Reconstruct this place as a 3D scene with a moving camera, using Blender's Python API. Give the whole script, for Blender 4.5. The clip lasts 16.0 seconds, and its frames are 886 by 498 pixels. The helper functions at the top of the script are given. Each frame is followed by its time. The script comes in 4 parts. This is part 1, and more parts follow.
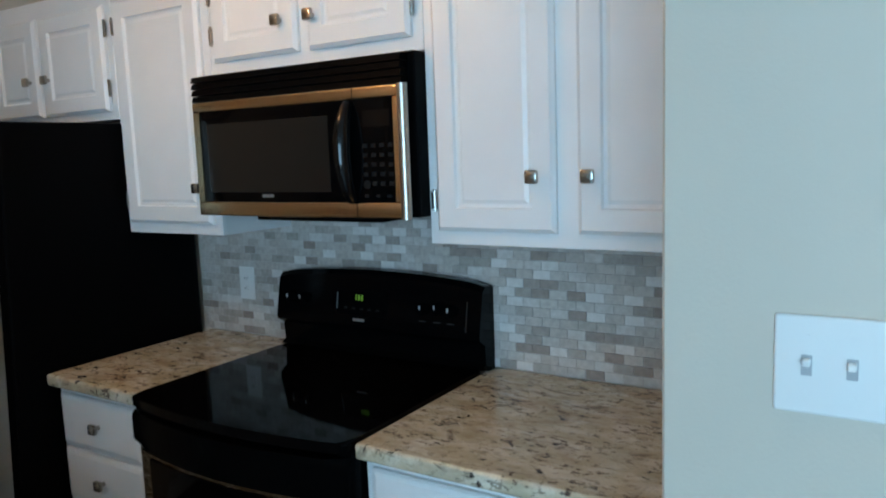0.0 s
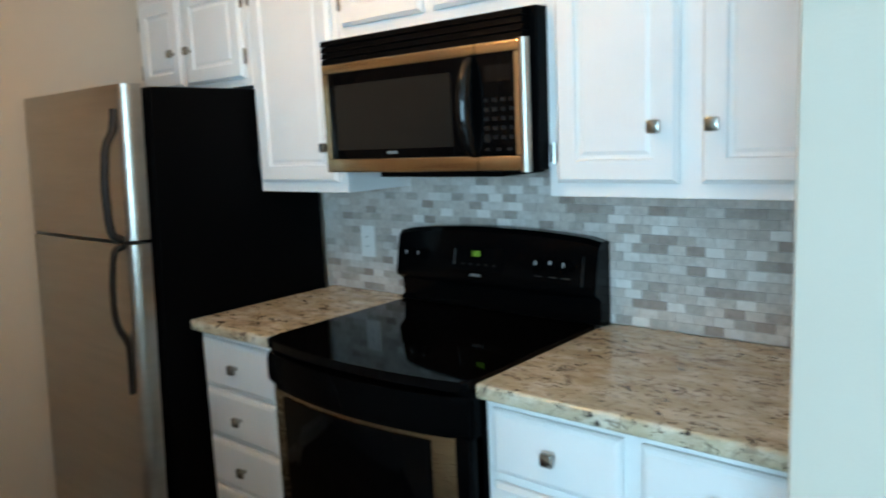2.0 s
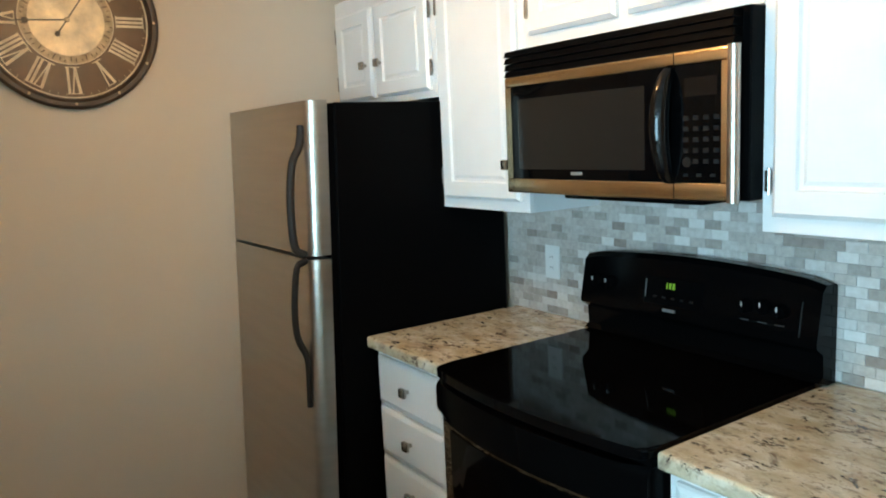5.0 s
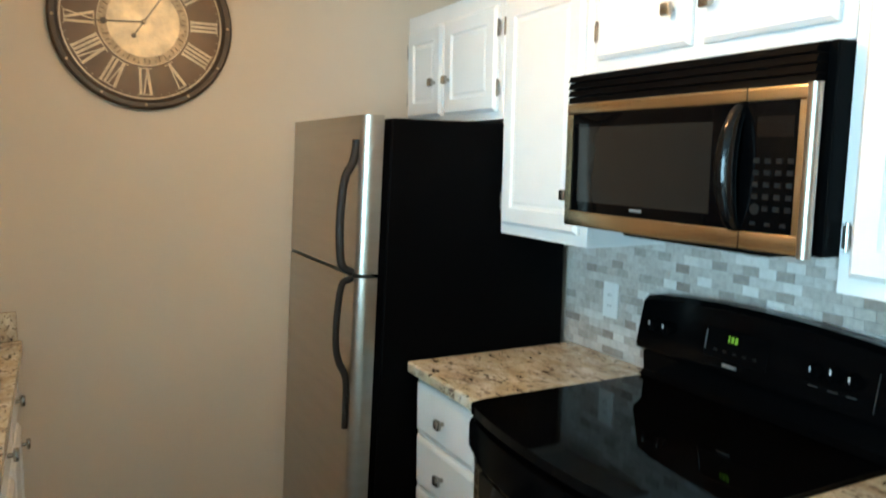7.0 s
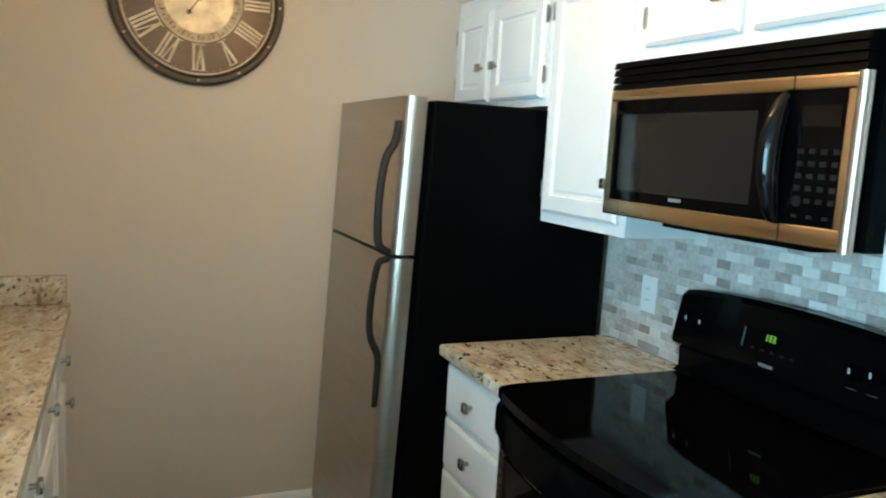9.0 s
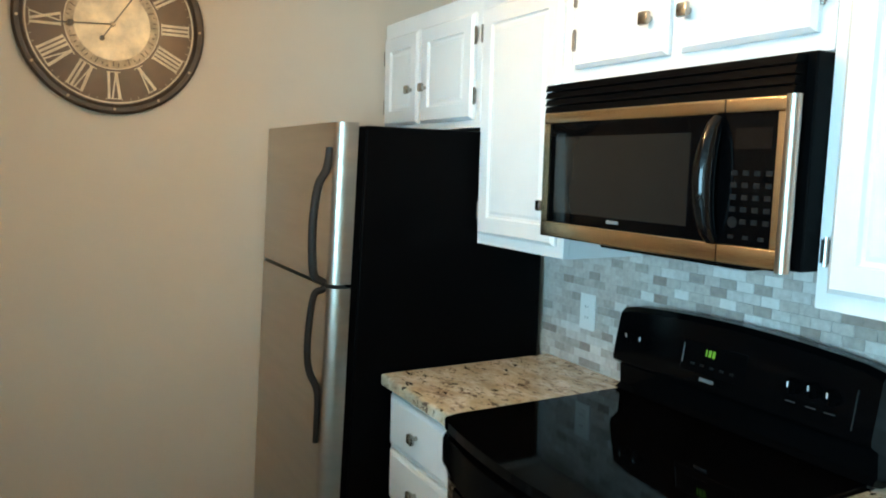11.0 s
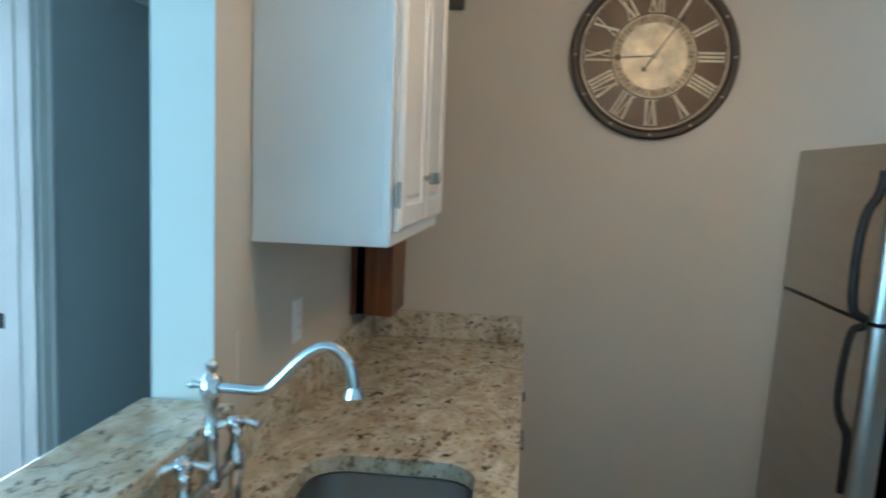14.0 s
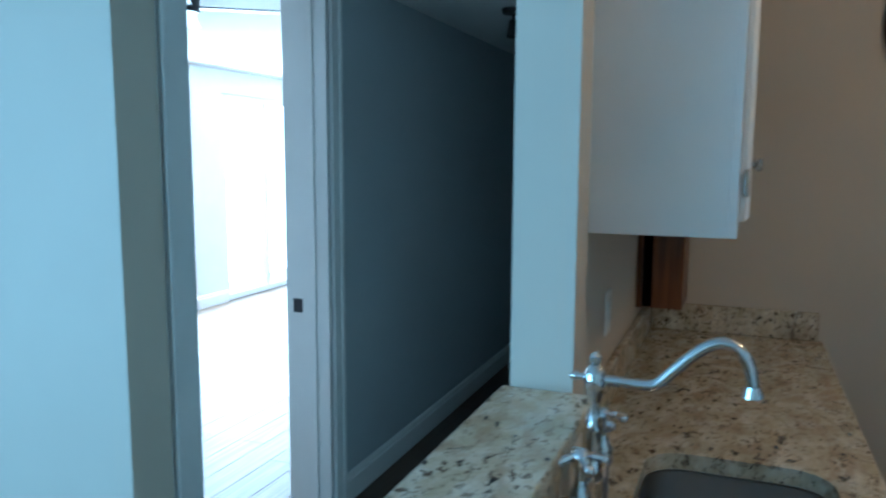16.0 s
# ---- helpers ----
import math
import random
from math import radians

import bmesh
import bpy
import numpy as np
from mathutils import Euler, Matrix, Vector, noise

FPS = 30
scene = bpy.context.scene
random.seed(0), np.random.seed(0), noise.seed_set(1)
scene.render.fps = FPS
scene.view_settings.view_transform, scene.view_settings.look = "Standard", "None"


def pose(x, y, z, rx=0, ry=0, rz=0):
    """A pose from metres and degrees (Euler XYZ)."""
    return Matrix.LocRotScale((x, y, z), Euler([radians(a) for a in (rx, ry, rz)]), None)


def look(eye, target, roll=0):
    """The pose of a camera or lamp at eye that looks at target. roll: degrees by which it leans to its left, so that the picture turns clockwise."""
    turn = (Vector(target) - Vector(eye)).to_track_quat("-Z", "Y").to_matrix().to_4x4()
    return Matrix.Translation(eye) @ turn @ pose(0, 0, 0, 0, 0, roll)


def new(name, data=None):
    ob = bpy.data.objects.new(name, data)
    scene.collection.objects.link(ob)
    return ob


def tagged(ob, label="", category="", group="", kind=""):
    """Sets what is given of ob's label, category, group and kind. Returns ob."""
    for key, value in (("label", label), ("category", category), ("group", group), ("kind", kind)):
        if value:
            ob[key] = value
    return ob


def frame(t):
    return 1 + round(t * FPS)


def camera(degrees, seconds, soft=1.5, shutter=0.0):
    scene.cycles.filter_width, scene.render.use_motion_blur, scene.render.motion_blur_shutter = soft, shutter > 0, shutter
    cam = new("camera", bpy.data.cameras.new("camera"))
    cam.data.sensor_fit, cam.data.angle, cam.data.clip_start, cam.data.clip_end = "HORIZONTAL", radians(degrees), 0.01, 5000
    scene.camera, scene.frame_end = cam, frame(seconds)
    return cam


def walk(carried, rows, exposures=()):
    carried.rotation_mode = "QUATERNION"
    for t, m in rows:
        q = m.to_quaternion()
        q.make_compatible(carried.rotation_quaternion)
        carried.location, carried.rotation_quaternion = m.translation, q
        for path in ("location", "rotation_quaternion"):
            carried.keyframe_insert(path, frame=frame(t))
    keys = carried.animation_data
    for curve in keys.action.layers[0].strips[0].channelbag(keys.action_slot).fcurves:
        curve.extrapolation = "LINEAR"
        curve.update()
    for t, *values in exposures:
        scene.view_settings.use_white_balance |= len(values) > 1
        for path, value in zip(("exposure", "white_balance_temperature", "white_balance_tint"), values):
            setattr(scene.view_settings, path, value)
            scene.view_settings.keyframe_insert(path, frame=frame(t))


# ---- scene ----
cam = camera(61.6, 16.0, soft=1.9, shutter=0.8)
PATH = [
    (0, (1.777, -1.86, 1.538), (0.718, -0.183, 1.279), -2.1),
    (0.5, (1.775, -1.878, 1.517), (0.711, -0.207, 1.241), -2.2),
    (1, (1.782, -1.888, 1.492), (0.68, -0.244, 1.208), -1.5),
    (1.5, (1.788, -1.91, 1.48), (0.601, -0.329, 1.179), -2.1),
    (2, (1.783, -1.939, 1.474), (0.501, -0.433, 1.175), -2.6),
    (2.5, (1.763, -1.973, 1.509), (0.392, -0.547, 1.22), -3.3),
    (3, (1.767, -1.977, 1.501), (0.376, -0.566, 1.234), -3.1),
    (3.5, (1.76, -1.921, 1.54), (0.258, -0.618, 1.32), -5.9),
    (4, (1.743, -1.848, 1.533), (0.141, -0.676, 1.288), -3.9),
    (6.5, (1.647, -1.669, 1.553), (-0.041, -0.64, 1.25), -1.7),
    (7, (1.658, -1.621, 1.556), (-0.102, -0.703, 1.311), 1.0),
    (7.5, (1.663, -1.563, 1.547), (-0.114, -0.665, 1.362), 1.9),
    (8, (1.689, -1.548, 1.519), (-0.185, -0.876, 1.338), 4.4),
    (8.5, (1.688, -1.587, 1.555), (-0.178, -0.903, 1.332), 7.1),
    (9, (1.678, -1.587, 1.523), (-0.137, -0.788, 1.259), 3.3),
    (11.5, (1.622, -1.589, 1.563), (-0.111, -0.615, 1.343), 1.7),
    (12, (1.62, -1.607, 1.554), (-0.222, -0.853, 1.359), 0.8),
    (12.5, (1.608, -1.674, 1.559), (-0.347, -1.302, 1.365), 1.2),
    (13, (1.622, -1.692, 1.558), (-0.364, -1.554, 1.367), 1.4),
    (13.5, (1.619, -1.727, 1.553), (-0.371, -1.775, 1.36), 2.0),
    (14, (1.645, -1.748, 1.559), (-0.331, -1.975, 1.352), 2.1),
    (14.5, (1.672, -1.781, 1.56), (-0.287, -2.127, 1.354), 1.6),
    (15, (1.686, -1.834, 1.552), (-0.239, -2.311, 1.296), 0.9),
    (15.5, (1.681, -1.96, 1.557), (-0.196, -2.611, 1.326), 1.2),
    (16, (1.7, -2.045, 1.555), (-0.144, -2.778, 1.309), 0.3),
]
EXPO = [(0.0, -0.98, 5850, 7), (1.0, -0.78, 5850, 6), (2.0, -0.37, 6100, 4), (3.0, -0.15, 6250, 2), (4.0, -0.12, 6250, 1), (6.5, 0.15, 6250, 0),
        (9.0, 0.15, 5800, -6), (11.5, 0.12, 5800, -6), (12.0, 0.2, 5750, -5), (13.0, 0.02, 5300, -7), (14.0, -0.38, 4750, -6), (15.0, -0.75, 4650, -4), (16.0, -1.22, 4650, -4)]
walk(cam, [(t, look(eye, target, roll)) for t, eye, target, roll in PATH], EXPO)

# ---------------------------------------------------------------- light
world = bpy.data.worlds.new("sky")
scene.world = world
world.use_nodes = True
wn = world.node_tree
sky = wn.nodes.new("ShaderNodeTexSky")
sky.sky_type = 'NISHITA'
sky.sun_disc = False
sky.sun_elevation = radians(38)
sky.sun_rotation = radians(200)
wn.nodes["Background"].inputs["Strength"].default_value = 0.12
wn.links.new(sky.outputs["Color"], wn.nodes["Background"].inputs["Color"])


def lamp(name, kind, m, watts, colour, size=None, size_y=None):
    d = bpy.data.lights.new(name, kind)
    d.energy = watts
    d.color = colour
    if kind == 'AREA':
        d.shape = 'RECTANGLE'
        d.size = size
        d.size_y = size_y
    elif kind == 'POINT':
        d.shadow_soft_size = size
    o = new(name, d)
    o.matrix_world = m
    return o


sun = lamp("sun", 'SUN', look((0, 0, 0), (0.35, 0.85, -0.75)), 4.0, (1.0, 0.95, 0.88))
sun.data.angle = radians(0.5)
# daylight through the living-room window (east), the great-room window (south)
lamp("daylight_living", 'AREA', look((3.3, -5.9, 1.35), (3.1, 0.0, 1.2)), 390, (0.47, 0.77, 1.0), 2.7, 2.0)
lamp("daylight_great_room", 'AREA', look((-4.9, -7.02, 1.2), (-4.9, -3.0, 0.9)), 640, (0.86, 0.94, 1.0), 2.9, 2.1)
# bulbs of the orb chandelier
CH = (0.255, -1.165, 2.138)
for k in range(3):
    a = k * 2.094 + 0.4
    lamp("bulb_light", 'POINT', Matrix.Translation((CH[0] + 0.06 * math.cos(a), CH[1] + 0.06 * math.sin(a), CH[2] + 0.05)), 10.0, (1.0, 0.53, 0.215), 0.03)


# ---------------------------------------------------------------- materials
def mat(name, colour, rough=0.5, metal=0.0, vary=0.08, scale=6.0, bump=0.0, bscale=60.0, coat=0.0, stretch=(1, 1, 1), spec=0.5):
    m = bpy.data.materials.new(name)
    m.use_nodes = True
    nt = m.node_tree
    b = nt.nodes["Principled BSDF"]
    b.inputs["Roughness"].default_value = rough
    b.inputs["Metallic"].default_value = metal
    b.inputs["Coat Weight"].default_value = coat
    b.inputs["Specular IOR Level"].default_value = spec
    tc = nt.nodes.new("ShaderNodeTexCoord")
    mp = nt.nodes.new("ShaderNodeMapping")
    mp.inputs["Scale"].default_value = stretch
    geo = nt.nodes.new("ShaderNodeNewGeometry")
    nt.links.new(geo.outputs["Position"], mp.inputs["Vector"])
    n1 = nt.nodes.new("ShaderNodeTexNoise")
    n1.inputs["Scale"].default_value = scale
    n1.inputs["Detail"].default_value = 5
    nt.links.new(mp.outputs[0], n1.inputs["Vector"])
    r = nt.nodes.new("ShaderNodeValToRGB")
    r.color_ramp.elements[0].position = 0.3
    r.color_ramp.elements[1].position = 0.7
    r.color_ramp.elements[0].color = (*[c * (1 - vary) for c in colour], 1)
    r.color_ramp.elements[1].color = (*[min(1, c * (1 + vary)) for c in colour], 1)
    nt.links.new(n1.outputs[0], r.inputs[0])
    nt.links.new(r.outputs[0], b.inputs["Base Color"])
    n2 = nt.nodes.new("ShaderNodeTexNoise")
    n2.inputs["Scale"].default_value = bscale
    n2.inputs["Detail"].default_value = 3
    nt.links.new(mp.outputs[0], n2.inputs["Vector"])
    if bump:
        bp = nt.nodes.new("ShaderNodeBump")
        bp.inputs["Strength"].default_value = bump
        bp.inputs["Distance"].default_value = 0.003
        nt.links.new(n2.outputs[0], bp.inputs["Height"])
        nt.links.new(bp.outputs[0], b.inputs["Normal"])
    mr = nt.nodes.new("ShaderNodeMapRange")
    mr.inputs["To Min"].default_value = max(0.02, rough * 0.85)
    mr.inputs["To Max"].default_value = min(1, rough * 1.2)
    nt.links.new(n2.outputs[0], mr.inputs["Value"])
    nt.links.new(mr.outputs[0], b.inputs["Roughness"])
    return m


def granite(name):
    m = bpy.data.materials.new(name)
    m.use_nodes = True
    nt = m.node_tree
    b = nt.nodes["Principled BSDF"]
    geo = nt.nodes.new("ShaderNodeNewGeometry")
    mp = nt.nodes.new("ShaderNodeMapping")
    mp.inputs["Scale"].default_value = (1.15, 2.0, 1.6)
    mp.inputs["Rotation"].default_value = (0, 0, 0.35)
    nt.links.new(geo.outputs["Position"], mp.inputs["Vector"])

    def noise_ramp(scale, detail, stops, rough=0.6, dist=0.0):
        n = nt.nodes.new("ShaderNodeTexNoise")
        n.inputs["Scale"].default_value = scale
        n.inputs["Detail"].default_value = detail
        n.inputs["Roughness"].default_value = rough
        n.inputs["Distortion"].default_value = dist
        nt.links.new(mp.outputs[0], n.inputs["Vector"])
        r = nt.nodes.new("ShaderNodeValToRGB")
        while len(r.color_ramp.elements) < len(stops):
            r.color_ramp.elements.new(0.5)
        for e, (p, c) in zip(r.color_ramp.elements, stops):
            e.position = p
            e.color = (*c, 1)
        nt.links.new(n.outputs[0], r.inputs[0])
        return r

    def mix(a, c, f, mode='MIX'):
        x = nt.nodes.new("ShaderNodeMix")
        x.data_type = 'RGBA'
        x.blend_type = mode
        nt.links.new(f.outputs[0], x.inputs[0])
        nt.links.new(a, x.inputs[6])
        if isinstance(c, tuple):
            x.inputs[7].default_value = (*c, 1)
        else:
            nt.links.new(c, x.inputs[7])
        return x.outputs[2]

    base = noise_ramp(9, 5, [(0.3, (0.46, 0.39, 0.25)), (0.5, (0.60, 0.54, 0.40)), (0.70, (0.77, 0.74, 0.64))])
    blotch = noise_ramp(4, 5, [(0.50, (0, 0, 0)), (0.66, (0.7, 0.7, 0.7))], dist=1.5)
    fleck = noise_ramp(38, 4, [(0.55, (0, 0, 0)), (0.585, (1, 1, 1))], 0.66, 0.3)
    where = noise_ramp(5.5, 4, [(0.42, (0.22, 0.22, 0.22)), (0.60, (1, 1, 1))], 0.65, 1.0)
    clump = noise_ramp(19, 5, [(0.605, (0, 0, 0)), (0.63, (1, 1, 1))], 0.72, 0.5)
    vein = noise_ramp(2.6, 5, [(0.60, (0, 0, 0)), (0.70, (0.8, 0.8, 0.8))], 0.7, 2.0)
    grit = noise_ramp(170, 2, [(0.55, (0, 0, 0)), (0.7, (0.6, 0.6, 0.6))])
    sparse = nt.nodes.new("ShaderNodeMath")
    sparse.operation = 'MULTIPLY'
    nt.links.new(fleck.outputs[0], sparse.inputs[0])
    nt.links.new(where.outputs[0], sparse.inputs[1])
    c = mix(base.outputs[0], (0.38, 0.285, 0.19), blotch)
    c = mix(c, (0.42, 0.37, 0.28), grit)
    c = mix(c, (0.16, 0.12, 0.09), vein)
    c = mix(c, (0.15, 0.115, 0.085), sparse)
    c = mix(c, (0.04, 0.032, 0.030), clump)
    nt.links.new(c, b.inputs["Base Color"])
    b.inputs["Roughness"].default_value = 0.22
    return m


def tile_mat():
    m = bpy.data.materials.new("tumbled_stone_tile")
    m.use_nodes = True
    nt = m.node_tree
    b = nt.nodes["Principled BSDF"]
    geo = nt.nodes.new("ShaderNodeNewGeometry")
    info = nt.nodes.new("ShaderNodeObjectInfo")
    add = nt.nodes.new("ShaderNodeMath")
    add.operation = 'ADD'
    nt.links.new(geo.outputs["Random Per Island"], add.inputs[0])
    nt.links.new(info.outputs["Random"], add.inputs[1])
    fr = nt.nodes.new("ShaderNodeMath")
    fr.operation = 'FRACT'
    nt.links.new(add.outputs[0], fr.inputs[0])
    r = nt.nodes.new("ShaderNodeValToRGB")
    stops = [(0.0, (0.29, 0.235, 0.20)), (0.14, (0.37, 0.335, 0.30)), (0.30, (0.47, 0.425, 0.38)), (0.6, (0.53, 0.495, 0.455)), (0.82, (0.57, 0.54, 0.505)), (1.0, (0.72, 0.695, 0.66))]
    while len(r.color_ramp.elements) < len(stops):
        r.color_ramp.elements.new(0.5)
    for e, (p, c) in zip(r.color_ramp.elements, stops):
        e.position = p
        e.color = (*c, 1)
    nt.links.new(fr.outputs[0], r.inputs[0])
    n = nt.nodes.new("ShaderNodeTexNoise")
    n.inputs["Scale"].default_value = 70
    n.inputs["Detail"].default_value = 4
    nt.links.new(geo.outputs["Position"], n.inputs["Vector"])
    mx = nt.nodes.new("ShaderNodeMix")
    mx.data_type = 'RGBA'
    mx.blend_type = 'OVERLAY'
    mx.inputs[0].default_value = 0.35
    nt.links.new(r.outputs[0], mx.inputs[6])
    nt.links.new(n.outputs[0], mx.inputs[7])
    nt.links.new(mx.outputs[2], b.inputs["Base Color"])
    bp = nt.nodes.new("ShaderNodeBump")
    bp.inputs["Strength"].default_value = 0.3
    bp.inputs["Distance"].default_value = 0.002
    nt.links.new(n.outputs[0], bp.inputs["Height"])
    nt.links.new(bp.outputs[0], b.inputs["Normal"])
    b.inputs["Roughness"].default_value = 0.45
    return m


def wood_mat(name, dark, light, along=(0.6, 14, 14), rough=0.4):
    m = bpy.data.materials.new(name)
    m.use_nodes = True
    nt = m.node_tree
    b = nt.nodes["Principled BSDF"]
    geo = nt.nodes.new("ShaderNodeNewGeometry")
    info = nt.nodes.new("ShaderNodeObjectInfo")
    mp = nt.nodes.new("ShaderNodeMapping")
    mp.inputs["Scale"].default_value = along
    nt.links.new(geo.outputs["Position"], mp.inputs["Vector"])
    nt.links.new(info.outputs["Random"], mp.inputs["Location"])
    n = nt.nodes.new("ShaderNodeTexNoise")
    n.inputs["Scale"].default_value = 2.5
    n.inputs["Detail"].default_value = 6
    n.inputs["Distortion"].default_value = 0.8
    nt.links.new(mp.outputs[0], n.inputs["Vector"])
    ad = nt.nodes.new("ShaderNodeMath")
    ad.operation = 'MULTIPLY_ADD'
    ad.inputs[1].default_value = 0.3
    nt.links.new(info.outputs["Random"], ad.inputs[0])
    nt.links.new(n.outputs[0], ad.inputs[2])
    r = nt.nodes.new("ShaderNodeValToRGB")
    r.color_ramp.elements[0].position = 0.35
    r.color_ramp.elements[1].position = 0.85
    r.color_ramp.elements[0].color = (*dark, 1)
    r.color_ramp.elements[1].color = (*light, 1)
    nt.links.new(ad.outputs[0], r.inputs[0])
    nt.links.new(r.outputs[0], b.inputs["Base Color"])
    bp = nt.nodes.new("ShaderNodeBump")
    bp.inputs["Strength"].default_value = 0.15
    bp.inputs["Distance"].default_value = 0.002
    nt.links.new(n.outputs[0], bp.inputs["Height"])
    nt.links.new(bp.outputs[0], b.inputs["Normal"])
    b.inputs["Roughness"].default_value = rough
    return m


def emit(name, colour, strength):
    m = bpy.data.materials.new(name)
    m.use_nodes = True
    b = m.node_tree.nodes["Principled BSDF"]
    b.inputs["Base Color"].default_value = (0.02, 0.02, 0.02, 1)
    b.inputs["Emission Color"].default_value = (*colour, 1)
    b.inputs["Emission Strength"].default_value = strength
    return m


WALL = mat("greige_wall_paint", (0.615, 0.555, 0.465), 0.6, vary=0.03, scale=1.6, bump=0.12, bscale=180)
# same house paint, greyed in its colour to stand for the hallway's shade
HALL_SHADE = mat("wall_paint_in_shade", (0.45, 0.49, 0.52), 0.6, vary=0.04, scale=1.6, bump=0.12, bscale=180)
CEIL = mat("ceiling_paint", (0.78, 0.77, 0.75), 0.8, vary=0.02, scale=2, bump=0.2, bscale=120)
TRIM = mat("white_trim_paint", (0.78, 0.78, 0.77), 0.35, vary=0.02, scale=4)
CAB = mat("white_cabinet_paint", (0.80, 0.80, 0.79), 0.38, vary=0.03, scale=5, bump=0.05, bscale=90)
CABIN = mat("cabinet_joint", (0.45, 0.46, 0.47), 0.6)
NICKEL = mat("brushed_nickel", (0.40, 0.38, 0.35), 0.25, 1.0, vary=0.06)
CHROME = mat("chrome", (0.64, 0.65, 0.67), 0.08, 1.0, vary=0.02)
STEEL = mat("stainless_steel", (0.46, 0.42, 0.37), 0.31, 1.0, vary=0.05, scale=3, bump=0.05, bscale=40, stretch=(1, 1, 12))
# microwave's stainless, its warm reflections painted in as a golden base colour
STEELB = mat("stainless_warm_reflection", (0.60, 0.46, 0.29), 0.22, 1.0, vary=0.05, scale=3, bump=0.04, bscale=40, stretch=(1, 1, 12))
# oven's copy of the steel, dim reflections put into a darker base colour
STEELD = mat("steel_dim_reflection", (0.36, 0.27, 0.165), 0.26, 1.0, vary=0.05, scale=3, bump=0.04, bscale=40, stretch=(1, 1, 12))
SINKM = mat("sink_steel", (0.50, 0.50, 0.50), 0.33, 1.0, vary=0.06)
BLACK = mat("black_enamel", (0.0016, 0.0016, 0.0018), 0.14, vary=0.1, spec=0.07)
BLACKM = mat("black_textured_steel", (0.0018, 0.0018, 0.002), 0.42, vary=0.15, bump=0.1, bscale=300, spec=0.026)
BLACKP = mat("black_plastic", (0.0018, 0.0018, 0.002), 0.14, vary=0.1, spec=0.022)
BLACKG = mat("gloss_black_handle", (0.002, 0.002, 0.0022), 0.1, vary=0.1, spec=0.35)
HANDLE = mat("dark_grey_handle", (0.016, 0.013, 0.011), 0.55, vary=0.1, spec=0.25)
GLASSB = mat("black_glass", (0.0016, 0.0016, 0.0018), 0.05, vary=0.05, spec=0.075)
WINDOWG = mat("dark_tinted_glass", (0.013, 0.012, 0.0105), 0.10, vary=0.05, spec=0.22)
GREYPR = mat("grey_print", (0.16, 0.16, 0.16), 0.6, spec=0.15)
MIDPR = mat("faint_print", (0.045, 0.045, 0.045), 0.6, spec=0.1)
DIMPR = mat("dim_print", (0.011, 0.011, 0.011), 0.6, spec=0.1)
PLATE = mat("white_plastic_plate", (0.80, 0.80, 0.78), 0.35, vary=0.02)
SLOT = mat("dark_slot", (0.06, 0.06, 0.06), 0.5)
GRAN = granite("speckled_granite")
TILE = tile_mat()
GROUT = mat("grout", (0.52, 0.49, 0.455), 0.9, vary=0.08, scale=40)
FLOORW = wood_mat("dark_plank", (0.032, 0.020, 0.012), (0.085, 0.052, 0.032))
FLOORL = wood_mat("light_plank", (0.075, 0.040, 0.020), (0.19, 0.115, 0.065))
BOARD = wood_mat("orange_stained_wood", (0.10, 0.030, 0.007), (0.25, 0.085, 0.02), (14, 14, 0.8), 0.35)
CLOCKB = mat("clock_brown", (0.095, 0.052, 0.027), 0.3, vary=0.35, scale=9, bump=0.1, bscale=80)
CLOCKR = mat("clock_rim", (0.05, 0.035, 0.025), 0.4, vary=0.3, scale=12)
CLOCKC = mat("clock_cream", (0.72, 0.62, 0.45), 0.5, vary=0.25, scale=14)
# mottled cream and brown, the variation raised to paint in some glare too
CLOCKD = mat("clock_centre", (0.72, 0.61, 0.42), 0.27, vary=0.35, scale=16)
CLOCKT = mat("clock_tan", (0.46, 0.36, 0.23), 0.5, vary=0.4, scale=40)
IRON = mat("black_iron", (0.02, 0.019, 0.018), 0.4, vary=0.2)
LED = emit("green_display", (0.36, 0.85, 0.04), 0.36)
BULB = emit("bulb_glow", (1.0, 0.75, 0.45), 12.0)
SKYM = emit("sky_beyond", (0.85, 0.93, 1.0), 14.0)


# ---------------------------------------------------------------- mesh helpers
def add_box(bm, x0, x1, y0, y1, z0, z1, bevel=0.0, seg=2):
    r = bmesh.ops.create_cube(bm, size=1)
    for v in r["verts"]:
        v.co = Vector(((x0 + x1) / 2 + v.co.x * (x1 - x0), (y0 + y1) / 2 + v.co.y * (y1 - y0), (z0 + z1) / 2 + v.co.z * (z1 - z0)))
    if bevel:
        es = list({e for v in r["verts"] for e in v.link_edges})
        bmesh.ops.bevel(bm, geom=es, offset=bevel, segments=seg, affect='EDGES', profile=0.5)


def add_cyl(bm, p, q, r0, r1=None, n=16):
    p, q = Vector(p), Vector(q)
    r1 = r0 if r1 is None else r1
    m = Matrix.Translation((p + q) / 2) @ (q - p).to_track_quat('Z', 'Y').to_matrix().to_4x4()
    bmesh.ops.create_cone(bm, cap_ends=True, segments=n, radius1=r0, radius2=r1, depth=(q - p).length, matrix=m)


def add_ball(bm, p, r, n=12):
    bmesh.ops.create_uvsphere(bm, u_segments=n, v_segments=n // 2 + 2, radius=r, matrix=Matrix.Translation(p))


